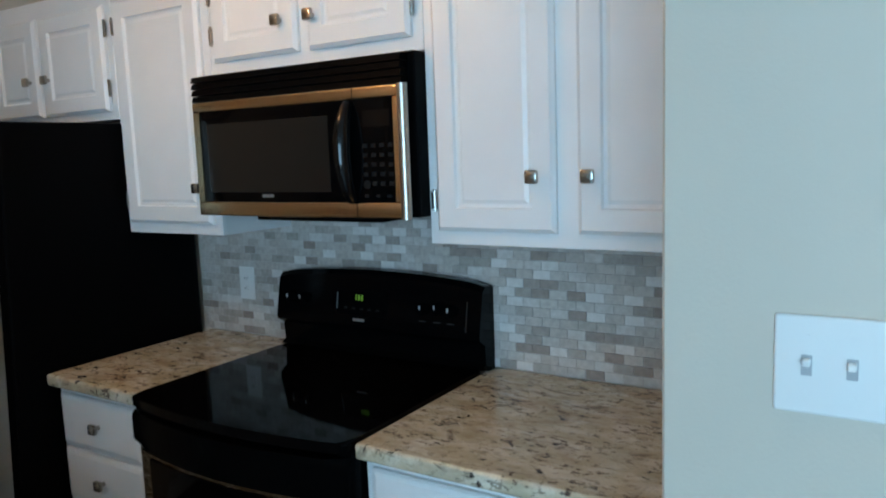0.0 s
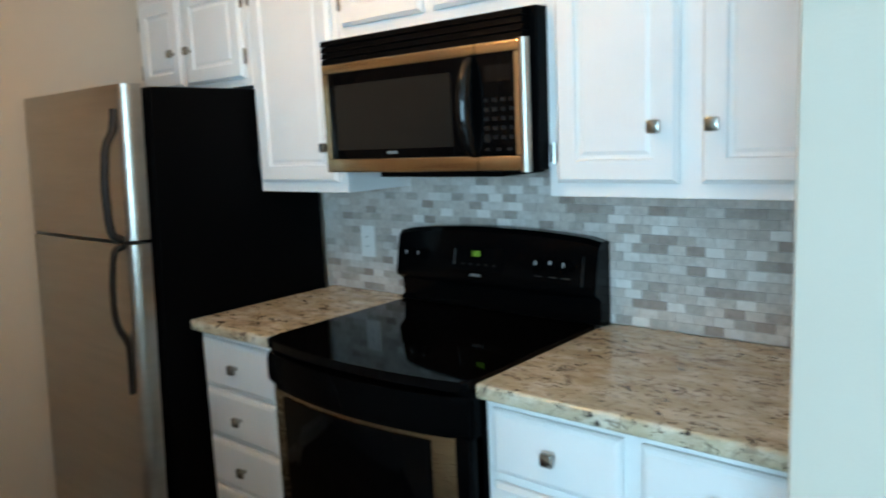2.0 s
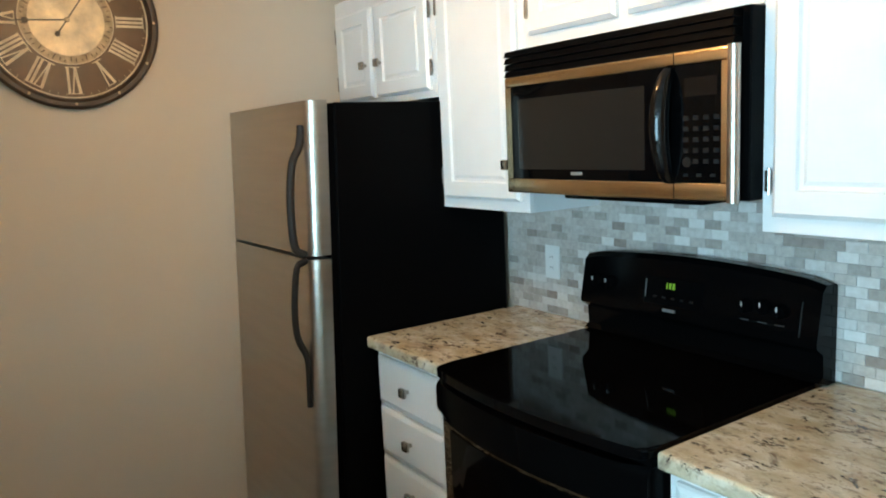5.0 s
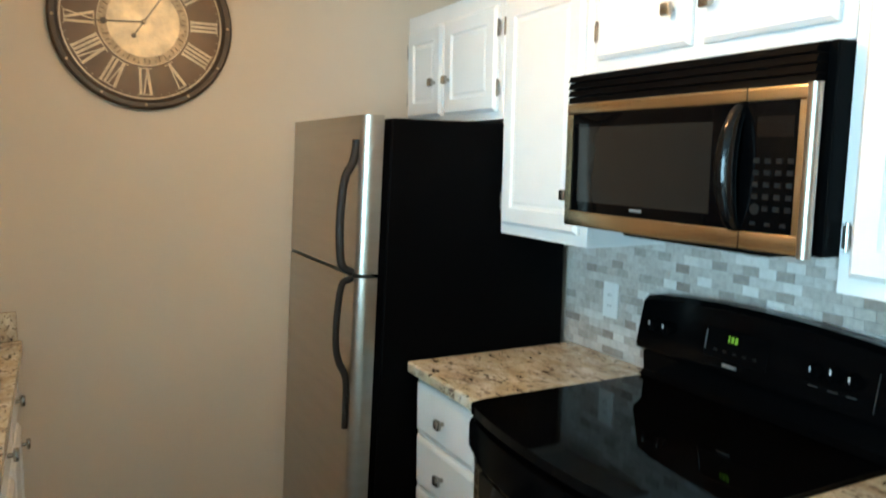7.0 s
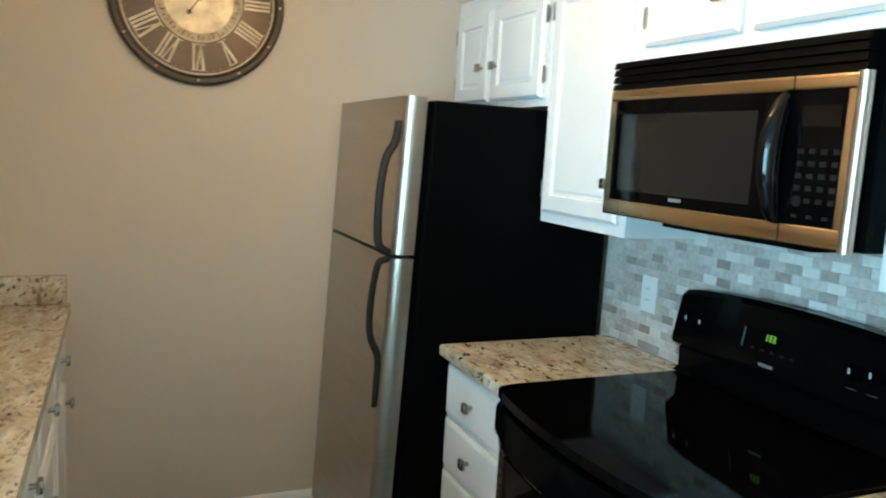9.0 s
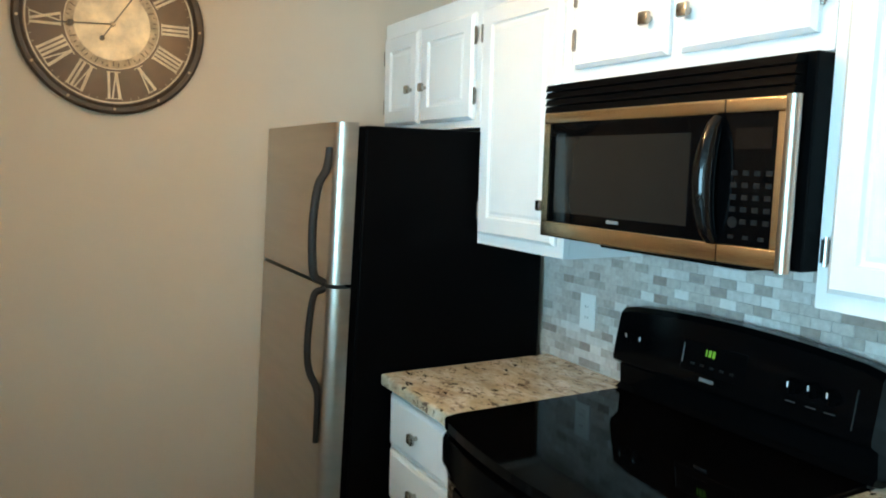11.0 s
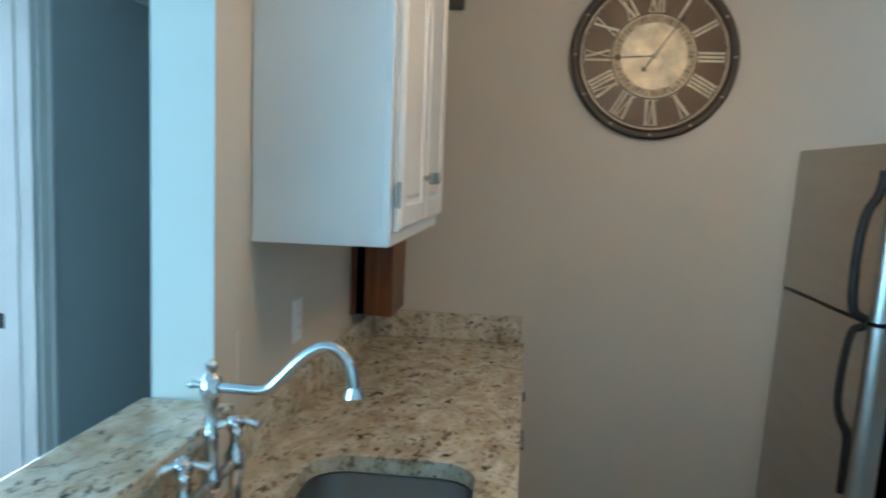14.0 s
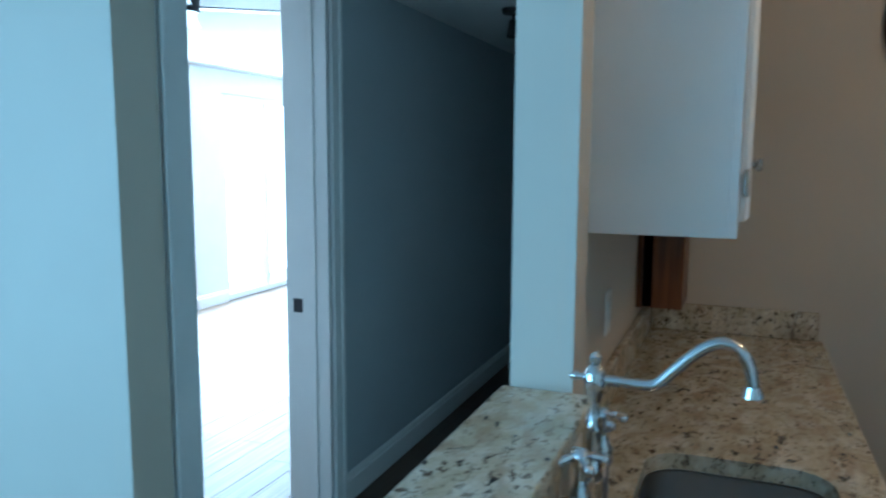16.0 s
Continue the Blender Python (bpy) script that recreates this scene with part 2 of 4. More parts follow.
def add_tube(bm, pts, r, n=10, closed=False, flat=1.0):
    pts = [Vector(p) for p in pts]
    rings = []
    k = len(pts)
    for i, p in enumerate(pts):
        a = pts[(i - 1) % k] if closed or i else p
        b = pts[(i + 1) % k] if closed or i < k - 1 else p
        d = (b - a).normalized()
        if i == 0:
            side = d.orthogonal().normalized()
        side = (side - d * side.dot(d)).normalized()
        q = Matrix((side, d.cross(side), d)).transposed()
        rr = r[i] if isinstance(r, (list, tuple)) else r
        rings.append([bm.verts.new(p + q @ Vector((rr * math.cos(t), rr * flat * math.sin(t), 0))) for t in [2 * math.pi * j / n for j in range(n)]])
    for i in range(k if closed else k - 1):
        a, b = rings[i], rings[(i + 1) % k]
        for j in range(n):
            bm.faces.new((a[j], a[(j + 1) % n], b[(j + 1) % n], b[j]))
    if not closed:
        bm.faces.new(rings[0][::-1])
        bm.faces.new(rings[-1])


def smooth_path(pts, n):
    """a Catmull-Rom curve through pts, n steps a span"""
    out = []
    for i in range(len(pts) - 1):
        p0, p1, p2, p3 = [Vector(pts[max(0, min(len(pts) - 1, i + k))]) for k in (-1, 0, 1, 2)]
        for s in range(n):
            t = s / n
            out.append(0.5 * ((2 * p1) + (p2 - p0) * t + (2 * p0 - 5 * p1 + 4 * p2 - p3) * t * t + (3 * p1 - p0 - 3 * p2 + p3) * t ** 3))
    return out + [Vector(pts[-1])]


def add_lathe(bm, prof, centre=(0, 0, 0), n=24):
    c = Vector(centre)
    rings = [[bm.verts.new(c + Vector((r * math.cos(a), r * math.sin(a), z))) for a in [2 * math.pi * j / n for j in range(n)]] for r, z in prof]
    for a, b in zip(rings, rings[1:]):
        for j in range(n):
            bm.faces.new((a[j], a[(j + 1) % n], b[(j + 1) % n], b[j]))
    bm.faces.new(rings[0][::-1])
    bm.faces.new(rings[-1])


def done(bm, name, material, parent=None, smooth=False):
    bmesh.ops.recalc_face_normals(bm, faces=bm.faces)
    me = bpy.data.meshes.new(name)
    bm.to_mesh(me)
    bm.free()
    me.materials.append(material)
    if smooth:
        for p in me.polygons:
            p.use_smooth = True
        me.set_sharp_from_angle(angle=radians(38))
    o = new(name, me)
    if parent:
        o.parent = parent
    return o


def box(name, material, x0, x1, y0, y1, z0, z1, parent=None, bevel=0.0, seg=2):
    bm = bmesh.new()
    add_box(bm, x0, x1, y0, y1, z0, z1, bevel, seg)
    return done(bm, name, material, parent)


def empty(name, label, category, group="", at=(0, 0, 0)):
    o = new(name)
    o.matrix_world = Matrix.Translation(at)
    return tagged(o, label, category, group)


def struct(o, label, category=""):
    return tagged(o, label, category, kind="structure")


# ---------------------------------------------------------------- structure
XC = -1.21      # clock wall
YS = -2.355     # sink wall face
YH = -3.63      # hall wall face
HC = 2.44       # ceiling
XE = 5.0        # living-room east wall

struct(box("wall_north", WALL, XC - 0.12, 1.508, 0.0, 0.12, 0, HC), "greige painted kitchen wall behind the range", "wall")
struct(box("wall_west", WALL, XC - 0.12, XC, -2.455, 0.0, 0, HC), "greige painted wall with the large clock", "wall")
bm = bmesh.new()
add_box(bm, XC, 0.24, -2.455, YS, 0, HC)
add_box(bm, 0.24, 0.35, -2.440, -2.318, 0, HC)
add_box(bm, 0.35, 1.25, -2.440, YS, 0, 1.085)
add_box(bm, -4.2, XC - 0.12, -2.455, YS, 0, HC)
struct(done(bm, "wall_sink", WALL), "painted partition wall that drops to bar height", "wall")
bm = bmesh.new()
add_box(bm, 1.508, XE, -0.905, -0.785, 0, HC, 0.004, 1)
add_box(bm, 1.508, 1.628, -0.785, 0.12, 0, HC)
struct(done(bm, "wall_switch", WALL), "pale painted wall end with a light switch", "wall")
# hall wall with the door opening x -1.0 .. -0.15
YB = -3.83
bm = bmesh.new()
add_box(bm, -4.2, -1.0, YB, YH, 0, HC)
add_box(bm, -1.0, -0.15, YB, YH, 2.25, HC)
struct(box("wall_hall_corner", WALL, -0.15, 0.128, YB, YH, 0, HC), "pale painted wall corner beside the doorway", "wall")
struct(done(bm, "wall_hall", HALL_SHADE), "hallway wall coloured grey for shade, with an open doorway", "wall")
struct(box("wall_living_west", WALL, 0.008, 0.128, -6.0, YB, 0, HC), "pale painted wall facing the windows", "wall")
bm = bmesh.new()
add_box(bm, 0.128, 1.85, -6.12, -6.0, 0, HC)
add_box(bm, 4.75, XE, -6.12, -6.0, 0, HC)
add_box(bm, 1.85, 4.75, -6.12, -6.0, 2.42, HC)
add_box(bm, 1.85, 4.75, -6.12, -6.0, 0, 0.30)
struct(done(bm, "wall_living_south", WALL), "painted living room wall with a wide window", "wall")
struct(box("wall_hall_end", HALL_SHADE, -4.32, -4.2, YH, -2.355, 0, HC), "wall closing the hallway, coloured grey for shade", "wall")
struct(box("wall_east", WALL, XE, XE + 0.15, -6.12, -0.785, 0, HC), "plain painted living room wall", "wall")
# great room beyond the doorway
bm = bmesh.new()
add_box(bm, -6.6, -6.35, -7.22, -7.1, 0, HC)
add_box(bm, -4.76, 0.008, -7.22, -7.1, 0, HC)
add_box(bm, -6.35, -4.76, -7.22, -7.1, 2.2, HC)
struct(done(bm, "wall_great_south", TRIM), "white wall with a tall bright window", "wall")
struct(box("wall_great_west", TRIM, -6.72, -6.6, -7.22, YB, 0, HC), "plain white wall", "wall")
struct(box("wall_great_north", TRIM, -6.6, -4.2, YB, YB + 0.12, 0, HC), "plain white wall", "wall")
struct(box("wall_great_east", TRIM, 0.0, 0.008, -7.22, YB, 0, HC), "plain white wall", "wall")
struct(box("ceiling", CEIL, XC - 0.12, XE + 0.15, -6.12, 0.12, HC, HC + 0.1), "flat matt painted ceiling", "ceiling")
struct(box("ceiling_hall", CEIL, -4.32, 0.008, YH, -2.455, 2.30, 2.38), "low painted hallway ceiling", "ceiling")
struct(box("ceiling_great_room", CEIL, -6.72, 0.008, -7.22, YB, HC + 0.002, HC + 0.1), "white ceiling of the bright room", "ceiling")
struct(box("sub_floor", FLOORW, -4.32, XE + 0.15, YH, 0.12, -0.1, -0.014), "dark wooden floor", "floor")
struct(box("sub_floor_living", FLOORW, 0.008, XE + 0.15, -6.12, YH, -0.1, -0.014), "dark wooden floor", "floor")
struct(box("sub_floor_great_room", FLOORL, -6.72, 0.008, -7.22, YH, -0.1, -0.014), "light wooden floor of the bright room", "floor")
bg = struct(box("ground", mat("pale_concrete", (0.72, 0.71, 0.69), 0.9, vary=0.06), -60, 60, -60, 60, -0.35, -0.3), "pale concrete ground outside", "ground")


def window(name, x, y, z0, z1, w, along_y, panes, label):
    """a framed window filling an opening centred at x, y"""
    root = struct(new(name), label, "window")
    root.matrix_world = Matrix.Translation((x, y, 0))
    bm = bmesh.new()
    h = w / 2
    def put(a0, a1, zz0, zz1, d):
        if along_y:
            add_box(bm, -d, d, a0, a1, zz0, zz1, 0.003, 1)
        else:
            add_box(bm, a0, a1, -d, d, zz0, zz1, 0.003, 1)
    put(-h, -h + 0.06, z0, z1, 0.04)
    put(h - 0.06, h, z0, z1, 0.04)
    put(-h + 0.06, h - 0.06, z0, z0 + 0.06, 0.04)
    put(-h + 0.06, h - 0.06, z1 - 0.06, z1, 0.04)
    for i in range(1, panes):
        a = -h + w * i / panes
        put(a - 0.03, a + 0.03, z0 + 0.06, z1 - 0.06, 0.035)
    done(bm, "frame", TRIM, root)
    return root


window("window_1", 3.3, -6.06, 0.30, 2.42, 2.9, False, 3, "wide white framed living room window")
bm = bmesh.new()
add_box(bm, -16.0, -2.0, -9.1, -9.0, -0.3, 3.6)
struct(done(bm, "backdrop", SKYM), "bright hazy sky outside the window", "backdrop")
window("window_2", -5.555, -7.16, 0.0, 2.2, 1.59, False, 2, "tall white framed glazed door")

# hall door frame: jambs, casing, strike
dj = struct(new("door_frame_1"), "white painted door jamb and casing", "door frame")
box("jamb", TRIM, -1.0, -0.982, YB - 0.004, YH + 0.004, 0, 2.23, dj)
box("jamb", TRIM, -0.168, -0.15, YB - 0.004, YH + 0.004, 0, 2.23, dj)
box("head", TRIM, -1.0, -0.15, YB - 0.004, YH + 0.004, 2.23, 2.25, dj)
box("stop", TRIM, -0.982, -0.972, YH - 0.09, YH - 0.055, 0, 2.23, dj, 0.002, 1)
for x0, x1 in ((-1.085, -1.008), (-0.142, -0.035)):
    bm = bmesh.new()
    add_box(bm, x0, x1, YH, YH + 0.018, 0, 2.297, 0.004)
    add_box(bm, x0 if x0 < -0.5 else x1 - 0.022, (x0 + 0.022) if x0 < -0.5 else x1, YH + 0.004, YH + 0.026, 0, 2.297, 0.004)
    done(bm, "casing", TRIM, dj)
box("casing", TRIM, -1.008, -0.142, YH, YH + 0.018, 2.235, 2.297, dj, 0.004)
bm = bmesh.new()
add_box(bm, -0.982, -0.979, YH - 0.170, YH - 0.125, 0.890, 0.950)
done(bm, "strike_plate", mat("dark_bronze", (0.05, 0.05, 0.055), 0.35, 0.8), dj)


def baseboard(name, pts, label, tall=1.0):
    """a profiled skirting board along a straight run"""
    (x0, y0), (x1, y1), (nx, ny) = pts
    bm = bmesh.new()
    prof = [(0, 0), (0.016, 0), (0.016, 0.098), (0.011, 0.107), (0.011, 0.120), (0.005, 0.130), (0, 0.132)]
    rings = [[bm.verts.new((px + nx * d, py + ny * d, z * tall)) for d, z in prof] for px, py in ((x0, y0), (x1, y1))]
    for j in range(len(prof)):
        k = (j + 1) % len(prof)
        bm.faces.new((rings[0][j], rings[0][k], rings[1][k], rings[1][j]))
    bm.faces.new(rings[0])
    bm.faces.new(rings[1][::-1])
    struct(done(bm, name, TRIM), label, "baseboard")


baseboard("baseboard_1", ((-4.2, YH), (-1.086, YH), (0, 1)), "white hallway baseboard")
baseboard("baseboard_2", ((-0.034, YH), (0.128, YH), (0, 1)), "white hallway baseboard")
baseboard("baseboard_3", ((0.128, -6.0), (0.128, YH), (1, 0)), "white living room baseboard")
baseboard("baseboard_4", ((-4.76, -7.1), (0.0, -7.1), (0, 1)), "white baseboard in the bright room")
baseboard("baseboard_5", ((XC, -1.74), (XC, -0.82), (1, 0)), "white kitchen baseboard", 0.72)


# ---------------------------------------------------------------- cabinets
def door_panel(name, w, h, parent, x, y, z, rail=0.055, facing=-1):
    """a painted door with a lipped edge and a sunk panel; front towards -y (or +y)"""
    bm = bmesh.new()
    t = 0.020
    prof = [(0.0, 0.0), (0.0, t - 0.009), (0.006, t - 0.004), (0.010, t), (rail, t), (rail + 0.004, t - 0.008), (rail + 0.012, t - 0.009), (rail + 0.022, t - 0.004)]
    rings = []
    for inset, d in prof:
        hw, hh = w / 2 - inset, h / 2 - inset
        rings.append([bm.verts.new((a * hw, facing * d, b * hh)) for a, b in ((-1, -1), (1, -1), (1, 1), (-1, 1))])
    for a, b in zip(rings, rings[1:]):
        for j in range(4):
            bm.faces.new((a[j], a[(j + 1) % 4], b[(j + 1) % 4], b[j]))
    bm.faces.new(rings[0])
    bm.faces.new(rings[-1])
    o = done(bm, name, CAB, parent)
    o.location = (x, y, z)
    return o


def knob(parent, x, y, z, facing=-1):
    bm = bmesh.new()
    add_cyl(bm, (0, 0, 0), (0, facing * 0.016, 0), 0.007, 0.006, 12)
    a, b = sorted((facing * 0.014, facing * 0.028))
    add_box(bm, -0.0155, 0.0155, a, b, -0.0155, 0.0155, 0.005, 2)
    o = done(bm, "knob", NICKEL, parent, True)
    o.location = (x, y, z)
    o["label"] = "square brushed nickel knob"
    return o


def hinge(parent, x, y, z, facing=-1):
    bm = bmesh.new()
    add_cyl(bm, (0, facing * 0.006, -0.028), (0, facing * 0.006, 0.028), 0.0045, None, 8)
    a, b = sorted((0, facing * 0.004))
    add_box(bm, -0.012, 0.004, a, b, -0.022, 0.022)
    o = done(bm, "hinge", NICKEL, parent, True)
    o.location = (x, y, z)
    return o


FY = -0.300  # upper face frame


def upper(name, label, x0, x1, z0, z1, doors, bottom_rec=0.02):
    """wall cabinet; doors: (xa, xb, za, zb, knob x, knob z, hinge x)"""
    root = empty(name, label, "cabinet", "upper cabinets on the range wall", ((x0 + x1) / 2, 0, z0))
    ox, oz = (x0 + x1) / 2, z0
    bm = bmesh.new()
    add_box(bm, x0 - ox, x1 - ox, FY + 0.02, -0.004, z0 - oz + bottom_rec, z1 - oz)
    add_box(bm, x0 - ox, x0 - ox + 0.016, FY + 0.02, -0.004, 0, bottom_rec)
    add_box(bm, x1 - ox - 0.016, x1 - ox, FY + 0.02, -0.004, 0, bottom_rec)
    add_box(bm, x0 - ox, x1 - ox, FY, FY + 0.02, 0, z1 - oz, 0.0015, 1)
    done(bm, "body", CAB, root)
    for xa, xb, za, zb, kx, kz, hx in doors:
        d = door_panel("door", xb - xa, zb - za, root, (xa + xb) / 2 - ox, FY - 0.0015, (za + zb) / 2 - oz)
        knob(d, kx - (xa + xb) / 2, -0.020, kz - (za + zb) / 2)
        for hz in (za + 0.075, zb - 0.075):
            hinge(d, hx - (xa + xb) / 2, -0.006, hz - (za + zb) / 2)
    return root


CT = 2.117
upper("wall_cabinet", "white painted double-door cabinet above the fridge", -1.207, -0.462, 1.685, CT,
      [(-1.178, -0.885, 1.712, 2.055, -0.928, 1.838, -1.186), (-0.858, -0.490, 1.712, 2.055, -0.812, 1.838, -0.482)])
upper("wall_cabinet", "white painted tall single-door wall cabinet", -0.460, -0.001, 1.308, CT,
      [(-0.432, -0.030, 1.342, 2.055, -0.062, 1.455, -0.440)])
upper("wall_cabinet", "white painted double-door cabinet above the microwave", 0.001, 0.757, 1.787, CT,
      [(0.030, 0.360, 1.822, 2.085, 0.308, 1.908, 0.022), (0.400, 0.728, 1.822, 2.085, 0.425, 1.908, 0.736)])
upper("wall_cabinet", "white painted double-door cabinet above the counter", 0.759, 1.505, 1.310, CT,
      [(0.790, 1.105, 1.345, 2.085, 1.058, 1.475, 0.782), (1.158, 1.478, 1.345, 2.085, 1.190, 1.475, 1.486)])


def drawer(parent, xa, xb, za, zb, y, ox, knobs=True):
    bm = bmesh.new()
    w, h = xb - xa, zb - za
    prof = [(0, 0), (0, 0.010), (0.005, 0.015), (0.014, 0.018)]
    rings = [[bm.verts.new((a * (w / 2 - i), -d, b * (h / 2 - i))) for a, b in ((-1, -1), (1, -1), (1, 1), (-1, 1))] for i, d in prof]
    for a, b in zip(rings, rings[1:]):
        for j in range(4):
            bm.faces.new((a[j], a[(j + 1) % 4], b[(j + 1) % 4], b[j]))
    bm.faces.new(rings[0])
    bm.faces.new(rings[-1])
    o = done(bm, "drawer", CAB, parent)
    o.location = ((xa + xb) / 2 - ox, y, (za + zb) / 2)
    if knobs:
        knob(o, 0, -0.018, 0)


def base_body(root, x0, x1, ox):
    bm = bmesh.new()
    add_box(bm, x0 - ox, x1 - ox, -0.595, -0.004, 0.10, 0.872)
    add_box(bm, x0 - ox, x1 - ox, -0.54, -0.004, 0.0, 0.10)
    add_box(bm, x0 - ox, x1 - ox, -0.612, -0.595, 0.10, 0.872, 0.0015, 1)
    done(bm, "body", CAB, root)


r = empty("base_cabinet", "white painted four-drawer base cabinet beside the fridge", "cabinet", "base cabinets", (-0.22, 0, 0))
base_body(r, -0.430, -0.006, -0.22)
for za, zb in ((0.692, 0.850), (0.518, 0.676), (0.345, 0.502), (0.130, 0.330)):
    drawer(r, -0.408, -0.030, za, zb, -0.6135, -0.22)
r = empty("base_cabinet", "white painted base cabinet with drawers over doors", "cabinet", "base cabinets", (1.13, 0, 0))
base_body(r, 0.766, 1.506, 1.13)
for xa, xb in ((0.790, 1.118), (1.160, 1.482)):
    drawer(r, xa, xb, 0.695, 0.850, -0.6135, 1.13)
    d = door_panel("door", xb - xa, 0.53, r, (xa + xb) / 2 - 1.13, -0.6135, 0.405)
    knob(d, 0.12 if xa < 1 else -0.12, -0.020, 0.20)


def slab(bm, x0, x1, y0, y1, z0, z1, b=0.008):
    add_box(bm, x0, x1, y0, y1, z0, z1, b, 3)


for x0, x1, lab in ((-0.438, -0.002, "speckled beige granite countertop beside the fridge"), (0.762, 1.506, "speckled beige granite countertop beside the range")):
    bm = bmesh.new()
    slab(bm, x0, x1, -0.650, -0.003, 0.8725, 0.910)
    tagged(done(bm, "countertop", GRAN), lab, "countertop", "granite countertops")

# ---------------------------------------------------------------- range
def bowed(bm, x0, x1, yb, y_end, y_mid, z0, z1, n=14, round_=0.0, corner=0.0):
    """a slab with a front edge bowed towards -y"""
    top, bot = [], []
    pts = [(x1, yb), (x0, yb)]
    for i in range(n + 1):
        u = i / n
        x = x0 + (x1 - x0) * u
        y = y_end + (y_mid - y_end) * (1 - (2 * u - 1) ** 2)
        if corner and i in (0, n):
            e = 1 if i == 0 else -1
            arc = [(x + e * corner * (1 - math.cos(a)), y + corner * (1 - math.sin(a)) - 0.1 * corner * math.sin(a)) for a in (0, 0.5, 1.0, 1.4)]
            pts.extend(arc if i == 0 else arc[::-1])
        else:
            pts.append((x, y))
    top = [bm.verts.new((x, y, z1)) for x, y in pts]
    bot = [bm.verts.new((x, y, z0)) for x, y in pts]
    bm.faces.new(top)
    bm.faces.new(bot[::-1])
    k = len(pts)
    fr = []
    for i in range(k):
        f = bm.faces.new((top[i], bot[i], bot[(i + 1) % k], top[(i + 1) % k]))
    if round_:
        es = [e for e in bm.edges if (e.verts[0] in top and e.verts[1] in top or e.verts[0] in bot and e.verts[1] in bot) and max(v.co.y for v in e.verts) < yb - 0.01]
        bmesh.ops.bevel(bm, geom=es, offset=round_, segments=3, affect='EDGES', profile=0.5)


rg = empty("range", "black electric range with glass cooktop and backguard", "range", "", (0, 0, 0))
X0, X1 = 0.003, 0.757
bm = bmesh.new()
add_box(bm, X0 + 0.004, X1 - 0.004, -0.640, -0.03, 0.04, 0.893)
done(bm, "body", BLACK, rg)
bm = bmesh.new()
bowed(bm, X0, X1, -0.07, -0.675, -0.715, 0.891, 0.916, 14, 0.007, 0.026)
done(bm, "cooktop", GLASSB, rg)
bm = bmesh.new()
bowed(bm, X0, X1, -0.60, -0.670, -0.722, 0.775, 0.875, 14, 0.022)
done(bm, "handle_rail", BLACKP, rg, True)
bm = bmesh.new()
add_box(bm, X0 + 0.002, X1 - 0.002, -0.655, -0.62, 0.872, 0.895)
done(bm, "vent_gap", BLACKM, rg)
# oven door: bowed steel frame with a dark window
bm = bmesh.new()
bowed(bm, X0 + 0.006, X1 - 0.050, -0.61, -0.655, -0.695, 0.24, 0.772, 14, 0.006)
done(bm, "oven_door", STEELD, rg, True)
bm = bmesh.new()
bowed(bm, X0 + 0.070, X1 - 0.122, -0.62, -0.676, -0.7005, 0.30, 0.748, 12, 0.003)
done(bm, "oven_window", GLASSB, rg, True)
box("side_trim", BLACK, X1 - 0.048, X1 - 0.004, -0.668, -0.61, 0.06, 0.775, rg, 0.006)
bm = bmesh.new()
bowed(bm, X0 + 0.006, X1 - 0.050, -0.61, -0.655, -0.690, 0.06, 0.228, 14, 0.006)
done(bm, "storage_drawer", STEELD, rg, True)
# backguard: a profile leaning back, with an arched top
bm = bmesh.new()
N = 18
rings = []
for i in range(N + 1):
    u = i / N
    x = X0 - 0.002 + (X1 - X0 + 0.020) * u
    top = 1.163 + 0.022 * (1 - (2 * u - 1) ** 2)
    if i in (0, N):
        top -= 0.006
    prof = [(-0.012, 0.90), (-0.012, top - 0.006), (-0.022, top), (-0.060, top), (-0.076, top - 0.014), (-0.100, 1.020), (-0.098, 1.008), (-0.070, 0.990), (-0.066, 0.935), (-0.085, 0.921)]
    rings.append([bm.verts.new((x, y, z)) for y, z in prof])
for a, b in zip(rings, rings[1:]):
    for j in range(len(a)):
        bm.faces.new((a[j], a[(j + 1) % len(a)], b[(j + 1) % len(a)], b[j]))
bm.faces.new(rings[0])
bm.faces.new(rings[-1][::-1])
done(bm, "backguard", BLACK, rg, True)


def guard_y(x, z):
    u = (x - X0 + 0.002) / (X1 - X0 + 0.020)
    zt = 1.149 + 0.022 * (1 - (2 * u - 1) ** 2)
    return -0.076 - (zt - z) / (zt - 1.020) * 0.024


def on_guard(name, material, x0, x1, z0, z1, proud=0.0015):
    bm = bmesh.new()
    add_box(bm, x0, x1, -proud, 0.004, z0, z1)
    for v in bm.verts:
        v.co.y += guard_y(v.co.x, v.co.z)
    return done(bm, name, material, rg)


